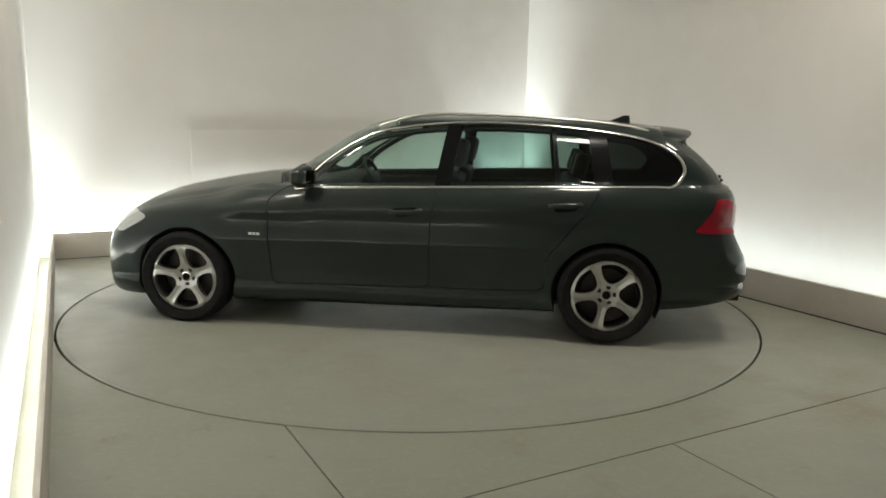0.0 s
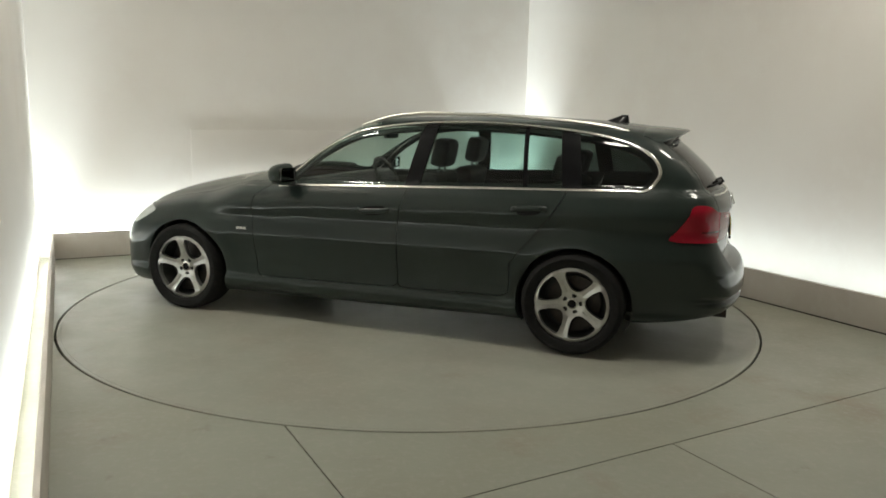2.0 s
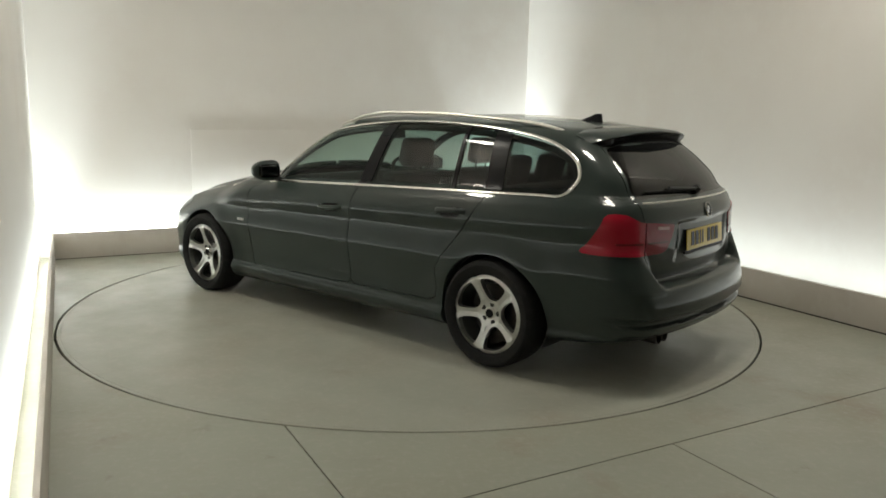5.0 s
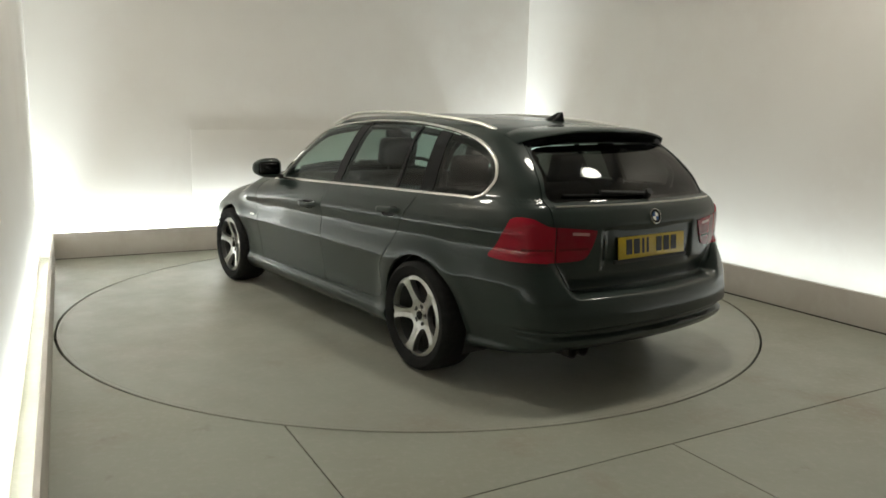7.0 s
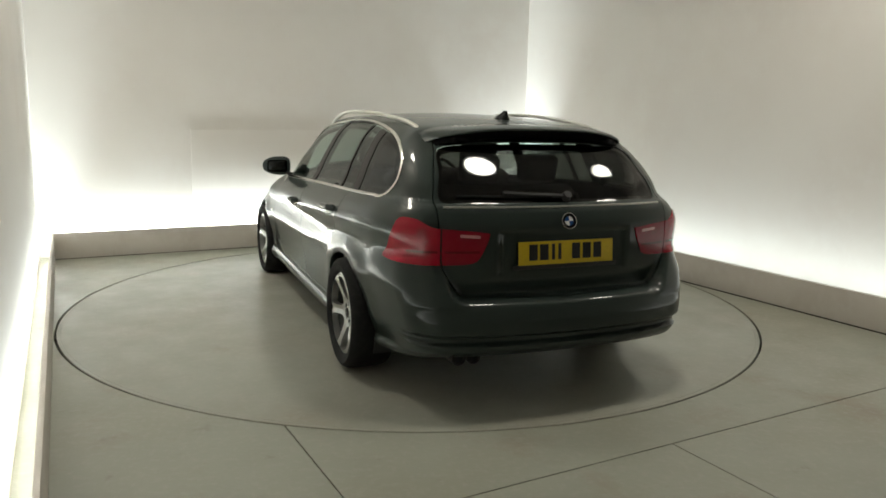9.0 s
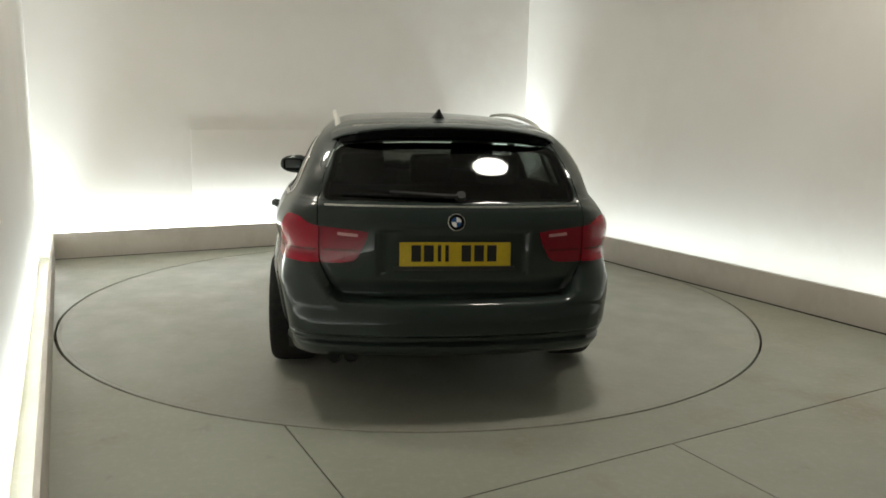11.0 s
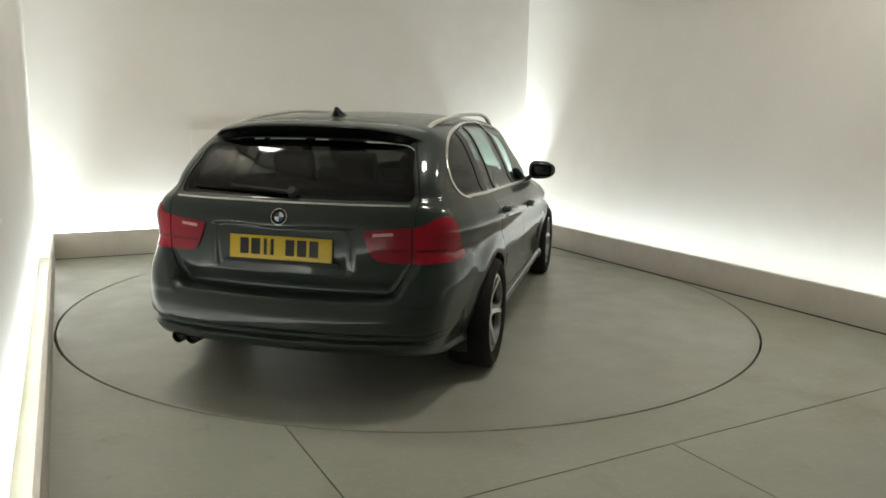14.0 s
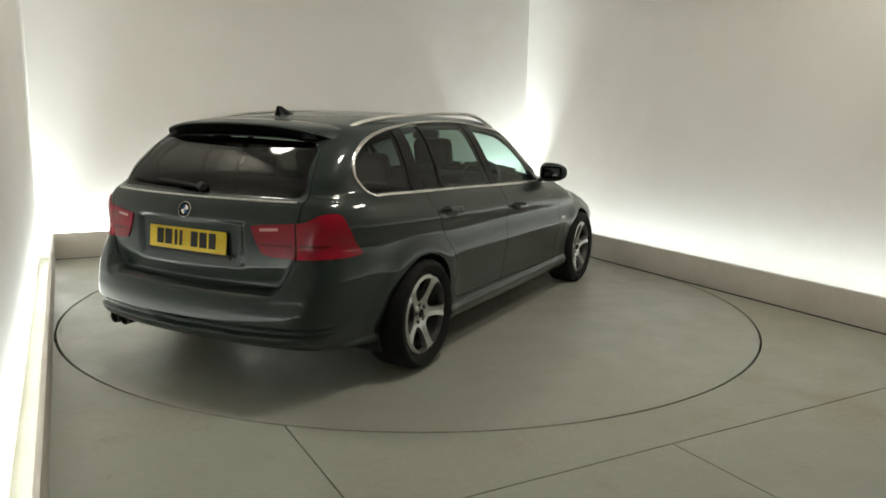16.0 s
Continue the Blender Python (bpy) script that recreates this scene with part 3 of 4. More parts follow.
def prism(bm, fr, loop, near, far):
    """A closed block with the outline loop in fr, from near to far along its way."""
    a = [bm.verts.new(q) for q in fr.place(loop) + fr.way * near]
    b = [bm.verts.new(q) for q in fr.place(loop) + fr.way * far]
    n = len(loop)
    faces = [bm.faces.new(a), bm.faces.new(b[::-1])]
    for i in range(n):
        faces.append(bm.faces.new((a[i], b[i], b[(i + 1) % n], a[(i + 1) % n])))
    bmesh.ops.recalc_face_normals(bm, faces=faces)


def ribbon(bm, fr, loop, width, near, far):
    """A thin wall along a closed outline, to cut a gap."""
    o, i = grow(loop, width / 2), grow(loop, -width / 2)
    n = len(loop)
    rings = []
    for pts, depth in ((o, near), (o, far), (i, far), (i, near)):
        rings.append([bm.verts.new(q) for q in fr.place(pts) + fr.way * depth])
    faces = []
    for r in range(4):
        p, q = rings[r], rings[(r + 1) % 4]
        for j in range(n):
            faces.append(bm.faces.new((p[j], q[j], q[(j + 1) % n], p[(j + 1) % n])))
    bmesh.ops.recalc_face_normals(bm, faces=faces)


def cut_away(target, bm, mode="DIFFERENCE"):
    """The mesh of target with the blocks in bm taken away."""
    me = bpy.data.meshes.new("cutter")
    bm.to_mesh(me)
    bm.free()
    tool = new("cutter", me)
    mod = target.modifiers.new("cut", "BOOLEAN")
    mod.operation, mod.object, mod.solver = mode, tool, "EXACT"
    mod.use_self = False
    deps = bpy.context.evaluated_depsgraph_get()
    made = bpy.data.meshes.new_from_object(target.evaluated_get(deps))
    target.modifiers.clear()
    old = target.data
    # a cut that tears the shell apart is not taken over
    sound = len(made.polygons) > 0.6 * len(old.polygons)
    if sound:
        target.data = made
        bpy.data.meshes.remove(old)
    else:
        bpy.data.meshes.remove(made)
    bpy.data.objects.remove(tool)
    bpy.data.meshes.remove(me)


def shade_by_field(me):
    """Smooth normals from the field where a face follows the surface; flat ones on the cut edges."""
    n = len(me.vertices)
    co = np.empty(n * 3)
    me.vertices.foreach_get("co", co)
    nor = field_normal(co.reshape(-1, 3))
    k = len(me.loops)
    li = np.empty(k, int)
    me.loops.foreach_get("vertex_index", li)
    fn = np.empty(len(me.polygons) * 3)
    me.polygons.foreach_get("normal", fn)
    fn = fn.reshape(-1, 3)
    total = np.empty(len(me.polygons), int)
    me.polygons.foreach_get("loop_total", total)
    lf = np.repeat(fn, total, axis=0)
    ln = nor[li]
    dot = (ln * lf).sum(1)
    ln = np.where((dot > 0.75)[:, None], ln, np.where((dot < -0.75)[:, None], -ln, lf))
    me.polygons.foreach_set("use_smooth", [True] * len(me.polygons))
    me.normals_split_custom_set(ln.tolist())


def build_shell():
    bm = bmesh.new()
    shell_mesh(bm, 170, 64, 92, 0.0, False)
    shell_mesh(bm, 72, 30, 28, -0.022, True)
    me = bpy.data.meshes.new("shell")
    bm.to_mesh(me)
    bm.free()
    ob = new("shell", me)
    # openings
    bm = bmesh.new()
    for fr in (LEFT, RIGHT):
        prism(bm, fr, DLO, 0.2, 0.95)
        for hx, hz in (HUB_F, HUB_R):
            ring = [(hx + 0.343 * math.cos(2 * math.pi * i / 64), hz + 0.338 * math.sin(2 * math.pi * i / 64)) for i in range(64)]
            prism(bm, fr, ring, 0.2, 0.72)
    cut_away(ob, bm)
    bm = bmesh.new()
    prism(bm, BACK, GLASS_B, 0.3, 1.35)
    cut_away(ob, bm)
    bm = bmesh.new()
    prism(bm, ABOVE, SCREEN, 0.5, 1.06)
    cut_away(ob, bm)
    # gaps between the panels
    for fr in (LEFT, RIGHT):
        for loop in (DOOR_F, DOOR_R):
            bm = bmesh.new()
            ribbon(bm, fr, loop, 0.005, 0.25, 0.75)
            cut_away(ob, bm)
    bm = bmesh.new()
    ribbon(bm, BACK, GATE, 0.0055, 0.4, 1.22)
    cut_away(ob, bm)
    bm = bmesh.new()
    ribbon(bm, ABOVE, HOOD, 0.0072, 0.8, 1.45)
    cut_away(ob, bm)
    bm = bmesh.new()
    for s in (1, -1):
        box(bm, (1.4, 0.6, 0.005), pose(-2.2, s * (0.60 + 0.3), 0.703, 0, 7.4, 0))
    cut_away(ob, bm)
    bm = bmesh.new()
    box(bm, (0.005, 2.2, 0.33), pose(-1.705, 0, 0.195))
    cut_away(ob, bm)
    return ob


def split_islands(ob):
    """The separate pieces of a mesh, as bmeshes with their middle and size."""
    bm = bmesh.new()
    bm.from_mesh(ob.data)
    seen = set()
    groups = []
    for f in bm.faces:
        if f.index in seen:
            continue
        stack, faces = [f], []
        seen.add(f.index)
        while stack:
            g = stack.pop()
            faces.append(g)
            for e in g.edges:
                for h in e.link_faces:
                    if h.index not in seen:
                        seen.add(h.index)
                        stack.append(h)
        groups.append(faces)
    out = []
    for faces in groups:
        ids = {}
        co, fs = [], []
        for f in faces:
            row = []
            for v in f.verts:
                if v.index not in ids:
                    ids[v.index] = len(co)
                    co.append(v.co.copy())
                row.append(ids[v.index])
            fs.append(row)
        lo = Vector([min(c[i] for c in co) for i in range(3)])
        hi = Vector([max(c[i] for c in co) for i in range(3)])
        out.append((co, fs, lo, hi))
    bm.free()
    out.sort(key=lambda g: -len(g[1]))
    return out


car = new("estate_car")
tagged(car, "dark green-grey metallic estate car with silver alloy wheels on the turntable", "car")


def painted_panels():
    ob = build_shell()
    panels = {}
    for co, fs, lo, hi in split_islands(ob):
        mid = (lo + hi) / 2
        size = hi - lo
        if len(fs) < 30 or size.length < 0.3:
            continue
        if size.x > 2.2 and size.y > 1.2:
            name = "body"
        elif mid.x < -1.5 and size.y > 1.5:
            name = "rear_bumper"
        elif mid.x < -1.5 and size.y > 0.8:
            name = "tailgate"
        elif mid.x > 0.5 and size.y > 0.8:
            name = "bonnet"
        elif size.x > 0.5 and abs(mid.y) > 0.5:
            name = "door"
        else:
            name = "body_piece"
        me = bpy.data.meshes.new(name)
        me.from_pydata(co, [], fs)
        me.update()
        me.materials.append(M["paint"])
        shade_by_field(me)
        p = new(name, me)
        p.parent = car
        key = name + ("_l" if mid.y > 0 else "_r") + ("f" if mid.x > 0.1 else "r") if name == "door" else name
        panels[key] = p
    me = ob.data
    bpy.data.objects.remove(ob)
    bpy.data.meshes.remove(me)
    return panels


PANELS = painted_panels()


# ---- glass, pillars and trim ----
def slanted(poly, x_belt, x_top, keep_front):
    """Keeps the part of a side outline before or behind a slanted upright line."""
    k = (x_top - x_belt) / 0.40
    a, b, c = 1.0, -k, x_belt - k * 0.95
    return clip(poly, -a, -b, -c) if keep_front else clip(poly, a, b, c)


LINES = [(-0.275, -0.335), (-0.375, -0.43), (-1.045, -1.00), (-1.07, -1.025), (-1.285, -1.225), (-1.40, -1.335)]
INNER = grow(DLO, -0.004)
SIDES = ((LEFT, 1), (RIGHT, -1))
for fr, s in SIDES:
    tag = "_l" if s > 0 else "_r"
    front_pane = slanted(INNER, *LINES[0], True)
    b_post = slanted(slanted(INNER, *LINES[0], False), *LINES[1], True)
    rear_pane = slanted(slanted(INNER, *LINES[1], False), *LINES[2], True)
    bar = slanted(slanted(INNER, *LINES[2], False), *LINES[3], True)
    quarter = slanted(slanted(INNER, *LINES[3], False), *LINES[4], True)
    c_post = slanted(slanted(INNER, *LINES[4], False), *LINES[5], True)
    back_pane = slanted(INNER, *LINES[5], False)
    door_f, door_r = PANELS.get("door" + tag + "f", car), PANELS.get("door" + tag + "r", car)
    field_part("window_pane", patch(front_pane, fr, -0.006, 0.0), M["glass"], door_f, "lightly tinted side window")
    field_part("window_pane", patch(rear_pane, fr, -0.006, 0.0), M["mid_glass"], door_r, "tinted side window")
    field_part("window_pane", patch(quarter, fr, -0.006, 0.0), M["mid_glass"], door_r, "small fixed tinted pane")
    field_part("window_bar", patch(bar, fr, -0.002, 0.02), M["gloss_black"], door_r)
    field_part("rear_side_pane", patch(back_pane, fr, -0.006, 0.0), M["dark_glass"], car, "dark tinted rear side window")
    field_part("pillar_trim", patch(b_post, fr, -0.003, 0.03), M["gloss_black"], car, "gloss black pillar trim")
    field_part("pillar_trim", patch(c_post, fr, -0.003, 0.03), M["gloss_black"], car, "gloss black pillar trim")
    # bright frame round the side windows
    path, out = surface_line(resample(grow(DLO, 0.006), 0.02), fr)
    bm = bmesh.new()
    sweep(bm, path, [(-0.0095, -0.006), (0.0095, -0.006), (0.0095, 0.004), (0.004, 0.007), (-0.004, 0.007), (-0.0095, 0.004)], True, out)
    part("window_frame_trim", bm, M["chrome"], car, "satin chrome window surround")
    # black inner frame of the windows
    path, out = surface_line(resample(grow(DLO, -0.012), 0.03), fr, -0.02)
    bm = bmesh.new()
    sweep(bm, path, [(-0.022, -0.012), (0.012, -0.012), (0.012, 0.008), (-0.022, 0.008)], True, out)
    part("window_seal", bm, M["black"], car)
    # door handles with their cups, whose shade is a flat black patch
    for (x0, x1, z0, z1), door in (((-0.205, 0.0, 0.803, 0.792), door_f), ((-1.205, -1.0, 0.866, 0.855), door_r)):
        pts = [(x0 + (x1 - x0) * i / 14, z0 + (z1 - z0) * i / 14) for i in range(15)]
        path, out = surface_line(pts, fr)
        path = [p + o * (0.036 * min(1.0, 2.2 * math.sin(math.pi * i / 14)) - 0.002) for i, (p, o) in enumerate(zip(path, out))]
        bm = bmesh.new()
        sweep(bm, path, round_profile(0.017, 0.010, 10), False, out)
        handle = part("handle", bm, M["paint"], door)
        cup = smooth_closed([(x0 + 0.04, z0 - 0.026), ((x0 + x1) / 2, (z0 + z1) / 2 - 0.034), (x1 - 0.04, z1 - 0.026), (x1 - 0.03, z1 + 0.018), ((x0 + x1) / 2, (z0 + z1) / 2 + 0.022), (x0 + 0.03, z0 + 0.018)], 4)
        field_part("handle_cup_shade", patch(cup, fr, 0.0012, 0.004, 0.02, 0.01), M["gloss_black"], door)
    # side mirror
    bm = bmesh.new()
    bmesh.ops.create_uvsphere(bm, u_segments=28, v_segments=16, radius=1.0)
    for v in bm.verts:
        x, y, z = v.co
        p = 0.72
        v.co = Vector((math.copysign(abs(x) ** 0.8, x) * (0.075 if x > 0 else 0.035), math.copysign(abs(y) ** p, y) * 0.105, math.copysign(abs(z) ** p, z) * (0.070 - 0.016 * y * s)))
    bm.transform(pose(0.545, s * 0.905, 0.992, 0, 0, -8 * s))
    mirror = part("side_mirror", bm, M["paint"], car, "door mirror in body colour with a black foot")
    bm = bmesh.new()
    box(bm, (0.012, 0.150, 0.090), pose(0.512, s * 0.905, 0.992, 0, 0, -8 * s), 0.02, 3)
    part("mirror_glass", bm, M["dark_mirror"], mirror)
    bm = bmesh.new()
    box(bm, (0.075, 0.13, 0.028), pose(0.55, s * 0.815, 0.935, 18 * s, 0, 0), 0.012, 3)
    part("mirror_foot", bm, M["black"], mirror)
    # roof rail
    top = curve_through([-1.66, -1.60, -1.44, -1.08, -0.72, -0.35, -0.13, 0.06, 0.13], [1.303, 1.325, 1.358, 1.389, 1.407, 1.409, 1.392, 1.343, 1.318])
    path, out = [], []
    for i in range(60):
        x = 0.13 - 1.79 * i / 59
        y = 0.560 + 0.025 * step(-0.2, -0.9, np.array(x)) * 0 - 0.02 * float(step(-0.9, -1.66, np.array(x)))
        path.append(Vector((x, s * y, float(top(np.array(x))))))
        out.append(Vector((0, 0, 1)))
    bm = bmesh.new()
    sweep(bm, path, round_profile(0.0145, 0.011, 12), False, out)
    rail = part("roof_rail", bm, M["rail"], car, "satin silver roof rail")
    for x in (0.07, -1.58):
        y = 0.56 - 0.02 * float(step(-0.9, -1.66, np.array(x)))
        zz = float(top(np.array(x)))
        bm = bmesh.new()
        box(bm, (0.11, 0.024, 0.05), pose(x, s * y, zz - 0.028), 0.008, 2)
        part("rail_foot", bm, M["rail"], rail)
    # tail lamp: outer and inner lens, with a pale strip
    fc = CORNER_L if s > 0 else CORNER_R
    LAMP = smooth_closed([(0.145, 0.720), (0.118, 0.775), (0.072, 0.865), (0.036, 0.918), (-0.05, 0.920), (-0.10, 0.900), (-0.14, 0.884), (-0.22, 0.876), (-0.345, 0.862), (-0.362, 0.846), (-0.335, 0.765), (-0.30, 0.722), (-0.20, 0.712), (-0.05, 0.712)], 4)
    outer, inner = clip(LAMP, -1, 0, 0.165), clip(LAMP, 1, 0, -0.172)
    lamp = field_part("tail_lamp", patch(outer, fc, 0.006, 0.03, 0.02, 0.012), M["red"], car, "bright red tail lamp lens")
    field_part("inner_lens", patch(inner, fc, 0.006, 0.03, 0.02, 0.012), M["red_mid"], lamp)
    for z0 in (0.768,):
        for lo, hi in ((-0.155, -0.01), (-0.325, -0.185)):
            field_part("lens_band", patch([(lo, z0), (hi, z0), (hi, z0 + 0.010), (lo, z0 + 0.010)], fc, 0.0075, 0.006, 0.02, 0.02), M["red_dark"], lamp, "darker red lens band")
    field_part("reversing_lens", patch([(-0.325, 0.836), (-0.245, 0.842), (-0.245, 0.856), (-0.325, 0.850)], fc, 0.0078, 0.006, 0.02, 0.02), M["pink"], lamp, "pale clear lens strip")
    # head lamp
    ff = FRONT_L if s > 0 else FRONT_R
    HEAD = smooth_closed([(0.275, 0.672), (0.20, 0.700), (0.05, 0.708), (-0.20, 0.685), (-0.33, 0.655), (-0.33, 0.605), (-0.15, 0.590), (0.05, 0.584), (0.16, 0.580), (0.215, 0.602)], 4)
    field_part("head_lamp", patch(HEAD, ff, 0.004, 0.03, 0.025, 0.015), M["lens"], car, "clear head lamp")
    # small bright badge on the wing
    for dx in (0.0, 0.027, 0.054):
        x = 0.905 - dx
        field_part("badge_bar", patch([(x, 0.605), (x + 0.022, 0.605), (x + 0.022, 0.621), (x, 0.621)], fr, 0.003, 0.005, 0.02, 0.02), M["chrome"], car, "small bright badge bar")

field_part("windscreen", patch(grow(SCREEN, -0.004), ABOVE, -0.004, 0.0, 0.04, 0.03), M["glass"], car, "clear windscreen")
COWL = [(0.894, 0.0), (0.869, 0.35), (0.768, 0.652), (0.70, 0.655), (0.685, 0.62), (0.775, 0.35), (0.810, 0.0), (0.775, -0.35), (0.685, -0.62), (0.70, -0.655), (0.768, -0.652), (0.869, -0.35)]
field_part("cowl", patch(COWL, ABOVE, 0.002, 0.015, 0.04, 0.03), M["black"], car, "black cowl panel under the windscreen")
for y0, y1 in ((0.55, 0.02), (-0.02, -0.52)):
    path, out = surface_line([(0.80 - 0.33 * (y0 + (y1 - y0) * i / 14) ** 2, y0 + (y1 - y0) * i / 14) for i in range(15)], ABOVE, 0.014)
    bm = bmesh.new()
    sweep(bm, path, [(-0.009, -0.01), (0.009, -0.01), (0.005, 0.009), (-0.005, 0.009)], False, out)
    part("front_wiper", bm, M["black"], car, "black windscreen wiper")
gate = PANELS.get("tailgate", car)
field_part("window_band", patch([(-0.52, 1.246), (-0.30, 1.266), (0, 1.272), (0.30, 1.266), (0.52, 1.246), (0.50, 1.290), (0.30, 1.306), (0, 1.312), (-0.30, 1.306), (-0.50, 1.290)], BACK, 0.003, 0.008, 0.03, 0.02), M["gloss_black"], gate)
field_part("rear_window", patch(grow(GLASS_B, -0.003), BACK, -0.003, 0.0, 0.035, 0.02), M["rear_glass"], gate, "dark tinted rear window")

path, out = surface_line(resample(grow(GLASS_B, -0.010), 0.03), BACK, -0.016)
bm = bmesh.new()
sweep(bm, path, [(-0.020, -0.010), (0.012, -0.010), (0.012, 0.006), (-0.020, 0.006)], True, out)
part("window_seal", bm, M["black"], gate)


# ---- tail details ----
def spoiler():
    bm = bmesh.new()
    rows = []
    n = 40
    ys = [-0.575 + 1.15 * i / n for i in range(n + 1)]
    tip_x = curve_through([0, 0.25, 0.42, 0.53, 0.575], [-1.950, -1.930, -1.900, -1.850, -1.795])
    tip_z = curve_through([0, 0.25, 0.42, 0.53, 0.575], [1.338, 1.331, 1.312, 1.288, 1.262])
    start = onto(np.array([(-1.70, y, 2.0) for y in ys]), np.tile((0.0, 0.0, -1.0), (n + 1, 1)))
    back = onto(np.array([(-2.9, y, float(tip_z(np.array(abs(y)))) - 0.055) for y in ys]), np.tile((1.0, 0.0, 0.0), (n + 1, 1)))
    for y, a, b in zip(ys, start, back):
        tx, tz = float(tip_x(np.array(abs(y)))), float(tip_z(np.array(abs(y))))
        m = a * 0.45 + np.array((tx, y, tz)) * 0.55 + np.array((0, 0, 0.006))
        prof = [(a[0], a[2] - 0.003), (a[0] - 0.01, a[2] + 0.002), (m[0], m[2]), (tx + 0.012, tz + 0.003), (tx, tz - 0.003), (tx + 0.002, tz - 0.010), (tx + 0.02, tz - 0.018), (b[0] + 0.012, b[2]), (a[0] - 0.03, a[2] - 0.05)]
        rows.append([bm.verts.new((x, y, z)) for x, z in prof])
    k = len(rows[0])
    for p, q in zip(rows, rows[1:]):
        for j in range(k):
            f = bm.faces.new((p[j], q[j], q[(j + 1) % k], p[(j + 1) % k]))
            f.material_index = 1 if j in (5, 6, 7) else 0
    bm.faces.new(rows[0])
    bm.faces.new(rows[-1][::-1])
    bmesh.ops.recalc_face_normals(bm, faces=bm.faces)
    return bm


part("roof_spoiler", spoiler(), [M["paint"], M["gloss_black"]], gate, "body-coloured roof spoiler")
# silver strip imitating the highlight along the body-coloured tailgate edge
LID = [(-0.60 + 1.2 * i / 40, 0.974) for i in range(41)]
path, out = surface_line(LID, BACK)
bm = bmesh.new()
sweep(bm, path, [(-0.005, -0.004), (0.005, -0.004), (0.004, 0.004), (0.0, 0.007), (-0.004, 0.004)], False, out)
part("lip", bm, M["rail"], gate, "thin silver strip imitating the lip's highlight under the rear window")
# wiper
bm = bmesh.new()
path, out = surface_line([(-0.03 + 0.33 * i / 12, 1.012 + 0.018 * i / 12) for i in range(13)], BACK, 0.012)
sweep(bm, path, [(-0.009, -0.008), (0.009, -0.008), (0.006, 0.008), (-0.006, 0.008)], False, out)
p, o = path[0], out[0]
bmesh.ops.create_cone(bm, cap_ends=True, segments=20, radius1=0.026, radius2=0.020, depth=0.035, matrix=Matrix.Translation(p) @ o.to_track_quat("Z", "Y").to_matrix().to_4x4())
part("wiper", bm, M["black"], gate, "black rear wiper")
path, out = surface_line([(0.02 + 0.50 * i / 12, 1.012 + 0.008 * i / 12) for i in range(13)], BACK, 0.006)
bm = bmesh.new()
sweep(bm, path, [(-0.005, -0.006), (0.005, -0.006), (0.003, 0.006), (-0.003, 0.006)], False, out)
part("wiper_blade", bm, M["rubber"], gate)
# round badge in plain quarters
p, o = surface_line([(0.0, 0.908)], BACK, 0.002)
ROUND = Matrix.Translation(p[0]) @ o[0].to_track_quat("Z", "Y").to_matrix().to_4x4()
bm = bmesh.new()
ring_sweep(bm, [(0.022, 0), (0.038, 0), (0.036, 0.006), (0.024, 0.006)], 32, ROUND)
badge = part("badge", bm, M["gloss_black"], gate, "round badge")
bm = bmesh.new()
ring_sweep(bm, [(0.036, 0), (0.040, 0), (0.040, 0.007), (0.037, 0.008)], 32, ROUND)
part("badge_rim", bm, M["chrome"], badge)
for quarter_i in range(4):
    bm = bmesh.new()
    a0 = quarter_i * math.pi / 2
    vs = [bm.verts.new(ROUND @ Vector((0, 0, 0.005)))] + [bm.verts.new(ROUND @ Vector((0.023 * math.cos(a0 + math.pi / 16 * i), 0.023 * math.sin(a0 + math.pi / 16 * i), 0.005))) for i in range(9)]
    bm.faces.new(vs)
    part("badge_quarter", bm, M["blue"] if quarter_i % 2 else M["white_metal"], badge, smooth=False)
# number plate
pc, po = surface_line([(0.0, 0.760)], BACK, 0.006)
PLATE = Matrix.Translation(pc[0]) @ (Matrix.Rotation(radians(-90), 4, "Z") @ Matrix.Rotation(radians(90 - 5), 4, "X"))
bm = bmesh.new()
box(bm, (0.520, 0.111, 0.006), PLATE, 0.002)
plate = part("number_plate", bm, M["plate"], gate, "yellow rear number plate with dark bars")
xs = [-0.183, -0.125, -0.075, -0.040, 0.050, 0.110, 0.170]
ws = [0.044, 0.046, 0.016, 0.016, 0.044, 0.046, 0.044]
for x, w in zip(xs, ws):
    bm = bmesh.new()
    box(bm, (w, 0.076, 0.002), PLATE @ pose(x, 0.004, 0.0042))
    part("plate_bar", bm, M["ink"], plate, smooth=False)
bm = bmesh.new()
box(bm, (0.57, 0.02, 0.012), PLATE @ pose(0, -0.066, -0.006), 0.004)
part("plate_holder", bm, M["black"], gate)
# exhaust tips, each with a flat black disc for the shade inside
for y in (0.555, 0.48):
    bm = bmesh.new()
    ring_sweep(bm, [(0.029, 0), (0.034, 0.0), (0.034, 0.16), (0.029, 0.16)], 24, pose(-2.245, y, 0.284, 0, 90, 0))
    part("exhaust_tip", bm, M["iron"], car, "twin exhaust pipe")
    bm = bmesh.new()
    bmesh.ops.create_circle(bm, cap_ends=True, segments=24, radius=0.03, matrix=pose(-2.218, y, 0.284, 0, -90, 0))
    part("exhaust_bore_shade", bm, M["black"], car)
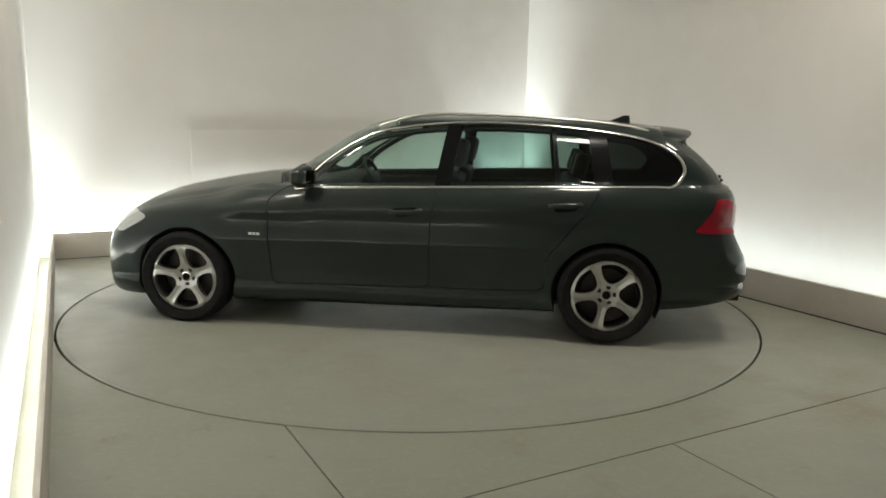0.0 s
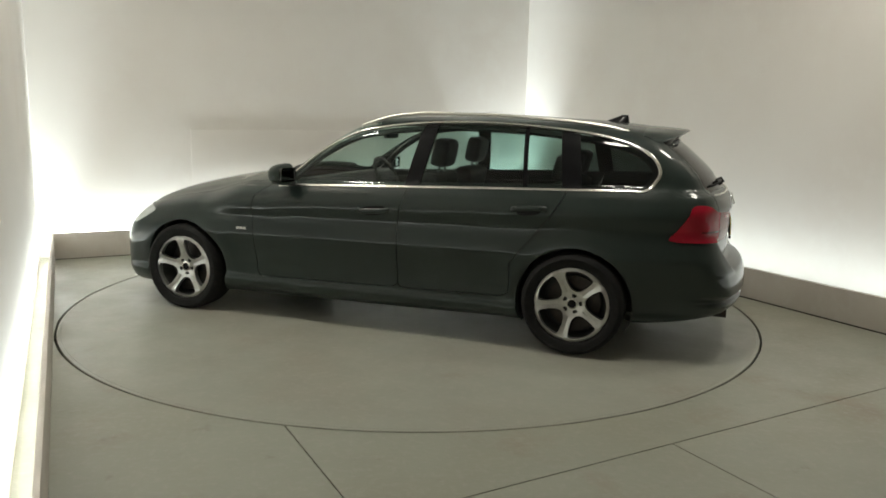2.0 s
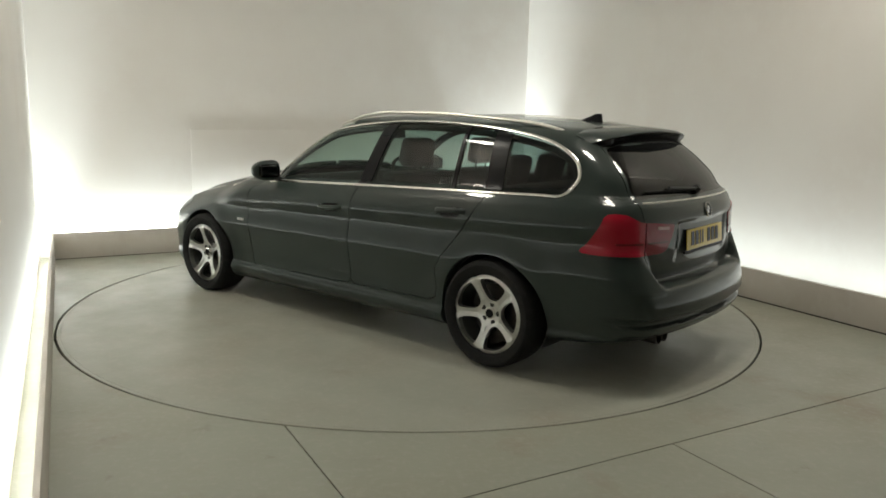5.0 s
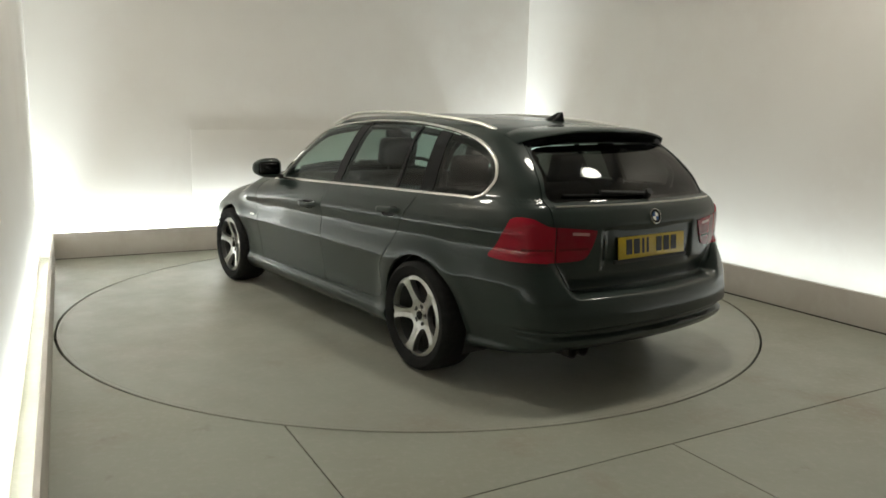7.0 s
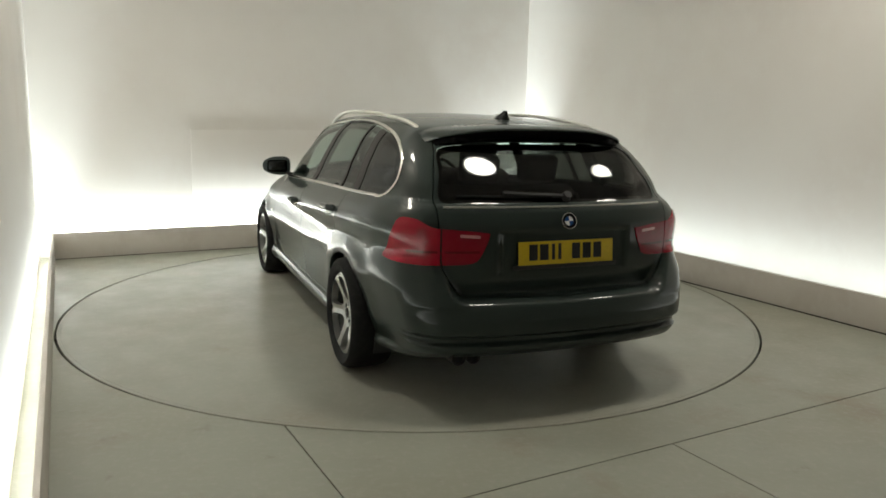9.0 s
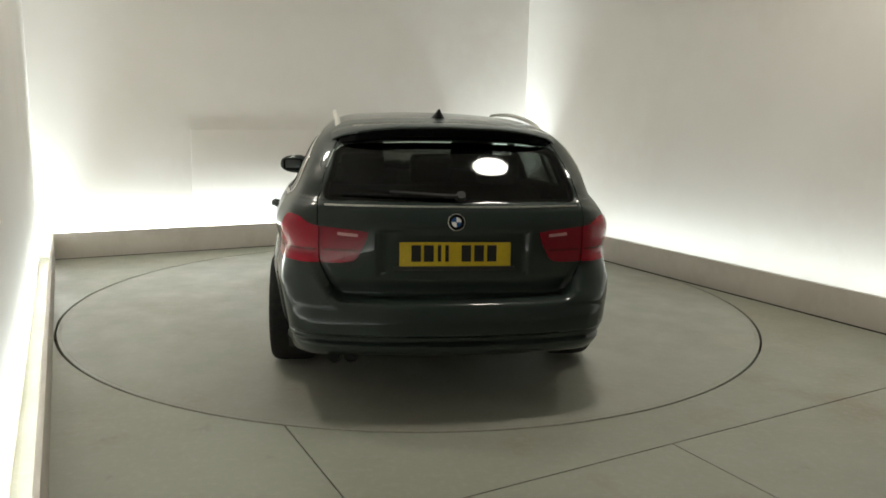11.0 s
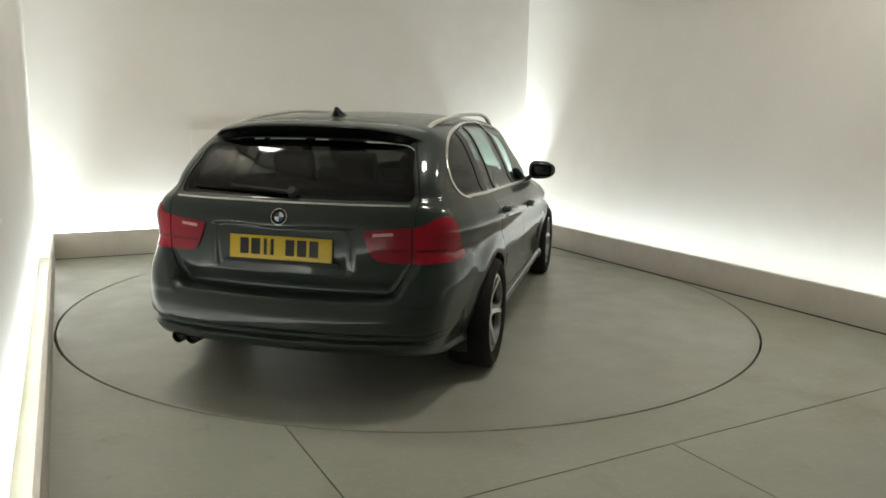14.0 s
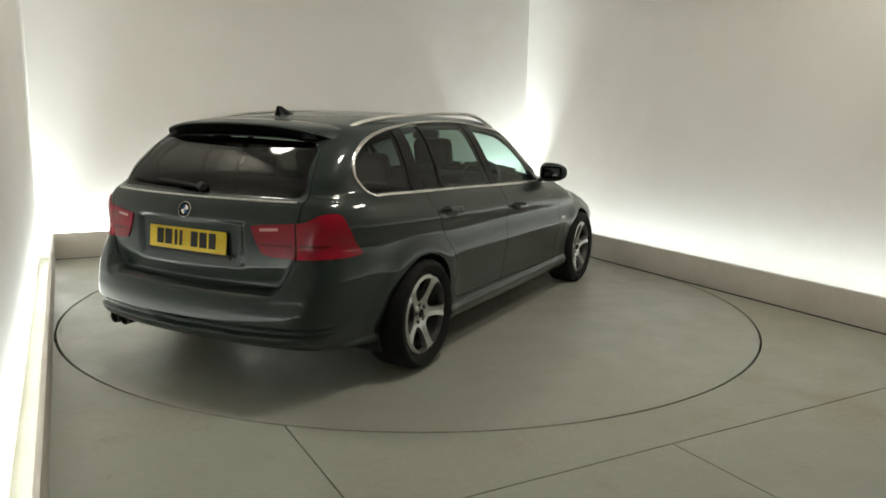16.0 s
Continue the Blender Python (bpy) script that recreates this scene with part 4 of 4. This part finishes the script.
# roof aerial
bm = bmesh.new()
rows = []
base = onto(np.array([(-1.44, 0, 2.0)]), np.array([(0, 0, -1.0)]))[0]
for i in range(9):
    t = i / 8
    h = 0.050 * t
    x0, x1 = -1.375 - 0.135 * t ** 0.85, -1.56 + 0.010 * t
    w = 0.036 * (1 - t) ** 1.25 + 0.005
    rows.append([bm.verts.new(((x0 + x1) / 2 + (x0 - x1) / 2 * math.cos(a), w * math.sin(a), base[2] - 0.008 + h)) for a in [2 * math.pi * j / 16 for j in range(16)]])
for p, q in zip(rows, rows[1:]):
    for j in range(16):
        bm.faces.new((p[j], p[(j + 1) % 16], q[(j + 1) % 16], q[j]))
bm.faces.new(rows[-1])
bmesh.ops.recalc_face_normals(bm, faces=bm.faces)
part("roof_aerial", bm, M["gloss_black"], car, "dark fin aerial on the roof")


# ---- wheels ----
RIM, TYRE = 0.231, 0.306


def rim_face(radius):
    """A five-spoke face: a disc with five openings, dished towards the hub."""
    n = 100
    outer = [Vector((radius * math.cos(2 * math.pi * i / n), radius * math.sin(2 * math.pi * i / n))) for i in range(n)]
    verts = outer[:]
    edges = [(i, (i + 1) % n) for i in range(n)]
    holes = []
    for s in range(5):
        mid = 2 * math.pi * (s + 0.5) / 5
        loop = []
        for r, half in ((0.080, 8), (0.094, 19), (0.120, 24.5), (0.150, 26.8), (0.186, 26.5), (0.201, 23)):
            loop.append((r, -radians(half)))
        loop += [(0.2055, -radians(9)), (0.2065, 0.0), (0.2055, radians(9))]
        for r, half in ((0.201, 23), (0.186, 26.5), (0.150, 26.8), (0.120, 24.5), (0.094, 19), (0.080, 8)):
            loop.append((r, radians(half)))
        pts = smooth_closed([(r * math.cos(mid + a), r * math.sin(mid + a)) for r, a in loop], 3)
        k = len(verts)
        verts += [Vector(p) for p in pts]
        edges += [(k + i, k + (i + 1) % len(pts)) for i in range(len(pts))]
        holes.append([Vector(p) for p in pts])
    for r in (0.03, 0.055, 0.075):
        for i in range(20):
            verts.append(Vector((r * math.cos(2 * math.pi * i / 20), r * math.sin(2 * math.pi * i / 20))))
    for s in range(5):
        for r in (0.09, 0.11, 0.13, 0.15, 0.17, 0.19, 0.21):
            for a in (-6, 0, 6):
                t = 2 * math.pi * s / 5 + radians(a)
                verts.append(Vector((r * math.cos(t), r * math.sin(t))))
    vs, es, fs, *_ = delaunay_2d_cdt(verts, edges, [], 1, 1e-6)

    def in_hole(c):
        for h in holes:
            inside = False
            for i in range(len(h)):
                a, b = h[i - 1], h[i]
                if (a.y > c.y) != (b.y > c.y) and c.x < (b.x - a.x) * (c.y - a.y) / (b.y - a.y) + a.x:
                    inside = not inside
            if inside:
                return True
        return False

    def lift(v):
        r = v.length
        a = math.degrees(math.atan2(v.y, v.x)) % 72
        a = min(a, 72 - a)
        ridge = 0.010 * max(0.0, 1 - a / 9.0) * (1 if r > 0.08 else 0)
        z = -0.040 + 0.048 * min(1.0, max(0.0, (r - 0.05) / 0.15)) ** 0.8 - ridge
        if r < 0.05:
            z = -0.040
        return z - (0.012 if r > radius - 0.003 else 0)

    bm = bmesh.new()
    made = [bm.verts.new((v.x, v.y, lift(v))) for v in vs]
    for f in fs:
        c = sum((vs[i] for i in f), Vector((0, 0))) / len(f)
        if not in_hole(c):
            bm.faces.new([made[i] for i in f])
    for v in [v for v in bm.verts if not v.link_faces]:
        bm.verts.remove(v)
    bmesh.ops.recalc_face_normals(bm, faces=bm.faces)
    if sum(f.normal.z for f in bm.faces) < 0:
        bmesh.ops.reverse_faces(bm, faces=bm.faces[:])
    ex = bmesh.ops.extrude_face_region(bm, geom=bm.faces[:], use_keep_orig=True)
    bmesh.ops.translate(bm, verts=[g for g in ex["geom"] if isinstance(g, bmesh.types.BMVert)], vec=(0, 0, -0.035))
    bmesh.ops.recalc_face_normals(bm, faces=bm.faces)
    return bm


def build_wheel():
    """Lies in its own space with the outer face up the z axis."""
    wheel = new("wheel")
    wheel.parent = car
    r, t = RIM, TYRE
    bm = bmesh.new()
    ring_sweep(bm, [(r - 0.014, -0.012), (r - 0.004, 0.004), (r + 0.01, 0.014), (t - 0.03, 0.020), (t - 0.012, 0.008), (t - 0.003, -0.012), (t, -0.05), (t, -0.15), (t - 0.003, -0.19), (t - 0.016, -0.215), (t - 0.05, -0.225), (r - 0.014, -0.20)], 72)
    part("tyre", bm, M["rubber"], wheel, "black rubber tyre")
    bm = bmesh.new()
    ring_sweep(bm, [(r - 0.004, 0.000), (r + 0.003, 0.004), (r + 0.004, -0.006), (r - 0.006, -0.02), (r - 0.013, -0.012)], 72)
    rim = part("rim", bm, M["alloy"], wheel, "silver alloy rim")
    bm = bmesh.new()
    ring_sweep(bm, [(r - 0.008, -0.018), (r - 0.024, -0.05), (r - 0.030, -0.19), (r - 0.036, -0.19), (r - 0.030, -0.05), (r - 0.014, -0.020)], 60)
    part("barrel", bm, M["barrel"], rim, "shaded alloy barrel")
    part("spokes", rim_face(r - 0.004), M["alloy"], rim, "five broad silver alloy spokes")
    bm = bmesh.new()
    ring_sweep(bm, [(0.012, -0.0385), (0.034, -0.0385), (0.033, -0.030), (0.012, -0.028)], 32)
    part("hub_cap", bm, M["chrome"], rim)
    bm = bmesh.new()
    bmesh.ops.create_cone(bm, cap_ends=True, segments=28, radius1=0.026, radius2=0.024, depth=0.004, matrix=pose(0, 0, -0.0275))
    part("cap_disc", bm, M["gloss_black"], rim)
    # black plugs stand in for the shade in the bolt recesses
    for i in range(5):
        a = 2 * math.pi * (i + 0.5) / 5
        bm = bmesh.new()
        bmesh.ops.create_cone(bm, cap_ends=True, segments=14, radius1=0.015, radius2=0.015, depth=0.008, matrix=pose(0.054 * math.cos(a), 0.054 * math.sin(a), -0.0385))
        part("bolt_hole_shade", bm, M["ink"], rim)
    bm = bmesh.new()
    ring_sweep(bm, [(0.06, -0.10), (0.160, -0.10), (0.160, -0.125), (0.06, -0.125)], 48)
    part("brake_disc", bm, M["iron"], wheel, "dull iron brake disc")
    bm = bmesh.new()
    box(bm, (0.08, 0.15, 0.06), pose(-0.135, 0.02, -0.10), 0.015, 2)
    part("brake_caliper", bm, M["iron"], wheel)
    bm = bmesh.new()
    ring_sweep(bm, [(0.0, -0.14), (0.215, -0.14), (0.215, -0.19), (0.0, -0.19)], 32)
    part("inner_drum", bm, M["black"], wheel)
    return wheel


WHEEL = build_wheel()
Y_FACE = 0.886
spots = []
for (hx, hz), turn_deg in ((HUB_F, 86), (HUB_R, 67)):
    for s in (1, -1):
        base = pose(hx, s * Y_FACE, hz, -90 * s, 0, 0)
        spots.append(base @ pose(0, 0, 0, 0, 0, -turn_deg * s))
WHEEL.matrix_basis = spots[0]
for m in spots[1:]:
    copy_thing(WHEEL, m)

# liners of the wheel arches and the floor pan
for hx, hz in (HUB_F, HUB_R):
    for s in (1, -1):
        bm = bmesh.new()
        n = 24
        rows = []
        for i in range(n + 1):
            a = radians(-25 + 230 * i / n)
            rows.append([bm.verts.new((hx + rr * math.cos(a), s * yy, hz + rr * math.sin(a))) for rr, yy in ((0.349, 0.80), (0.349, 0.56), (0.02, 0.56))])
        for p, q in zip(rows, rows[1:]):
            for j in range(2):
                bm.faces.new((p[j], p[j + 1], q[j + 1], q[j]))
        bmesh.ops.recalc_face_normals(bm, faces=bm.faces)
        bmesh.ops.solidify(bm, geom=bm.faces[:], thickness=0.006)
        part("arch_liner", bm, M["black"], car, "black wheel arch liner")


# ---- cabin ----
def seat(x, y, width):
    bm = bmesh.new()
    box(bm, (0.50, width, 0.16), pose(x + 0.02, y, 0.44, 0, -8, 0), 0.05, 3)
    p = part("seat_cushion", bm, M["leather"], car, "black leather seat")
    bm = bmesh.new()
    box(bm, (0.13, width, 0.58), pose(x - 0.30, y, 0.74, 0, -17, 0), 0.05, 3)
    part("backrest", bm, M["leather"], p)
    bm = bmesh.new()
    box(bm, (0.11, 0.27, 0.19), pose(x - 0.41, y, 1.150, 0, -12, 0), 0.05, 3)
    part("headrest", bm, M["leather"], p)
    for dy in (-0.06, 0.06):
        bm = bmesh.new()
        bmesh.ops.create_cone(bm, cap_ends=True, segments=10, radius1=0.007, radius2=0.007, depth=0.14, matrix=pose(x - 0.388, y + dy, 1.03, 0, -12, 0))
        part("headrest_rod", bm, M["chrome"], p)


seat(0.02, 0.37, 0.50)
seat(0.02, -0.37, 0.50)
bm = bmesh.new()
box(bm, (0.50, 1.34, 0.18), pose(-0.80, 0, 0.44, 0, -6, 0), 0.05, 3)
bench = part("rear_bench", bm, M["leather"], car, "black leather rear bench")
bm = bmesh.new()
box(bm, (0.13, 1.34, 0.54), pose(-1.10, 0, 0.72, 0, -20, 0), 0.05, 3)
part("backrest", bm, M["leather"], bench)
for y in (-0.40, 0.0, 0.40):
    bm = bmesh.new()
    box(bm, (0.09, 0.25, 0.17), pose(-1.205, y, 1.085, 0, -14, 0), 0.04, 3)
    part("headrest", bm, M["leather"], bench)
bm = bmesh.new()
box(bm, (0.42, 1.36, 0.20), pose(0.62, 0, 0.84, 0, 8, 0), 0.06, 3)
dash = part("dashboard", bm, M["black"], car, "black dashboard")
bm = bmesh.new()
ring_sweep(bm, [(0.172 + 0.014 * math.cos(a), 0.014 * math.sin(a)) for a in [2 * math.pi * i / 10 for i in range(10)]], 40, pose(0.36, -0.37, 0.90, 0, -62, 0))
wheel_ring = part("steering_wheel", bm, M["leather"], car, "black steering wheel")
bm = bmesh.new()
box(bm, (0.05, 0.30, 0.09), pose(0.375, -0.37, 0.90, 0, -62 + 90, 0), 0.02, 2)
part("steering_hub", bm, M["black"], wheel_ring)
bm = bmesh.new()
box(bm, (0.035, 0.22, 0.065), pose(0.17, 0, 1.255, 0, 10, 0), 0.018, 3)
part("inside_mirror", bm, M["black"], car, "black inside mirror")
bm = bmesh.new()
box(bm, (2.0, 1.50, 0.03), pose(0.0, 0, 0.22), 0.01)
part("cabin_floor", bm, M["black"], car)
field_part("headliner", patch([(-1.72, -0.50), (-1.72, 0.50), (0.0, 0.53), (0.0, -0.53)], ABOVE, -0.035, 0.012, 0.08, 0.06), M["cloth"], car, "grey cloth headliner")
for fr, s in SIDES:
    for x0, x1 in ((0.62, -0.24), (-0.30, -1.02)):
        field_part("door_card", patch([(x0, 0.40), (x0, 0.915), (x1, 0.935), (x1, 0.40)], fr, -0.045, 0.02, 0.08, 0.06), M["black"], car, "black inner door lining")
bm = bmesh.new()
box(bm, (0.90, 1.20, 0.03), pose(-1.60, 0, 0.70), 0.01)
part("load_cover", bm, M["black"], car, "black load cover")


# ---- what moves ----
def motions():
    rows = []
    disc = []
    for t, a in enumerate(ANGLES):
        c, s = math.cos(radians(a)), math.sin(radians(a))
        ox, oy = CAR_OFF
        rows.append((float(t), pose(c * ox - s * oy, s * ox + c * oy, 0, 0, 0, a)))
        disc.append((float(t), pose(0, 0, 0, 0, 0, a + 5)))
    walk(car, rows)
    walk(turntable, disc)


motions()
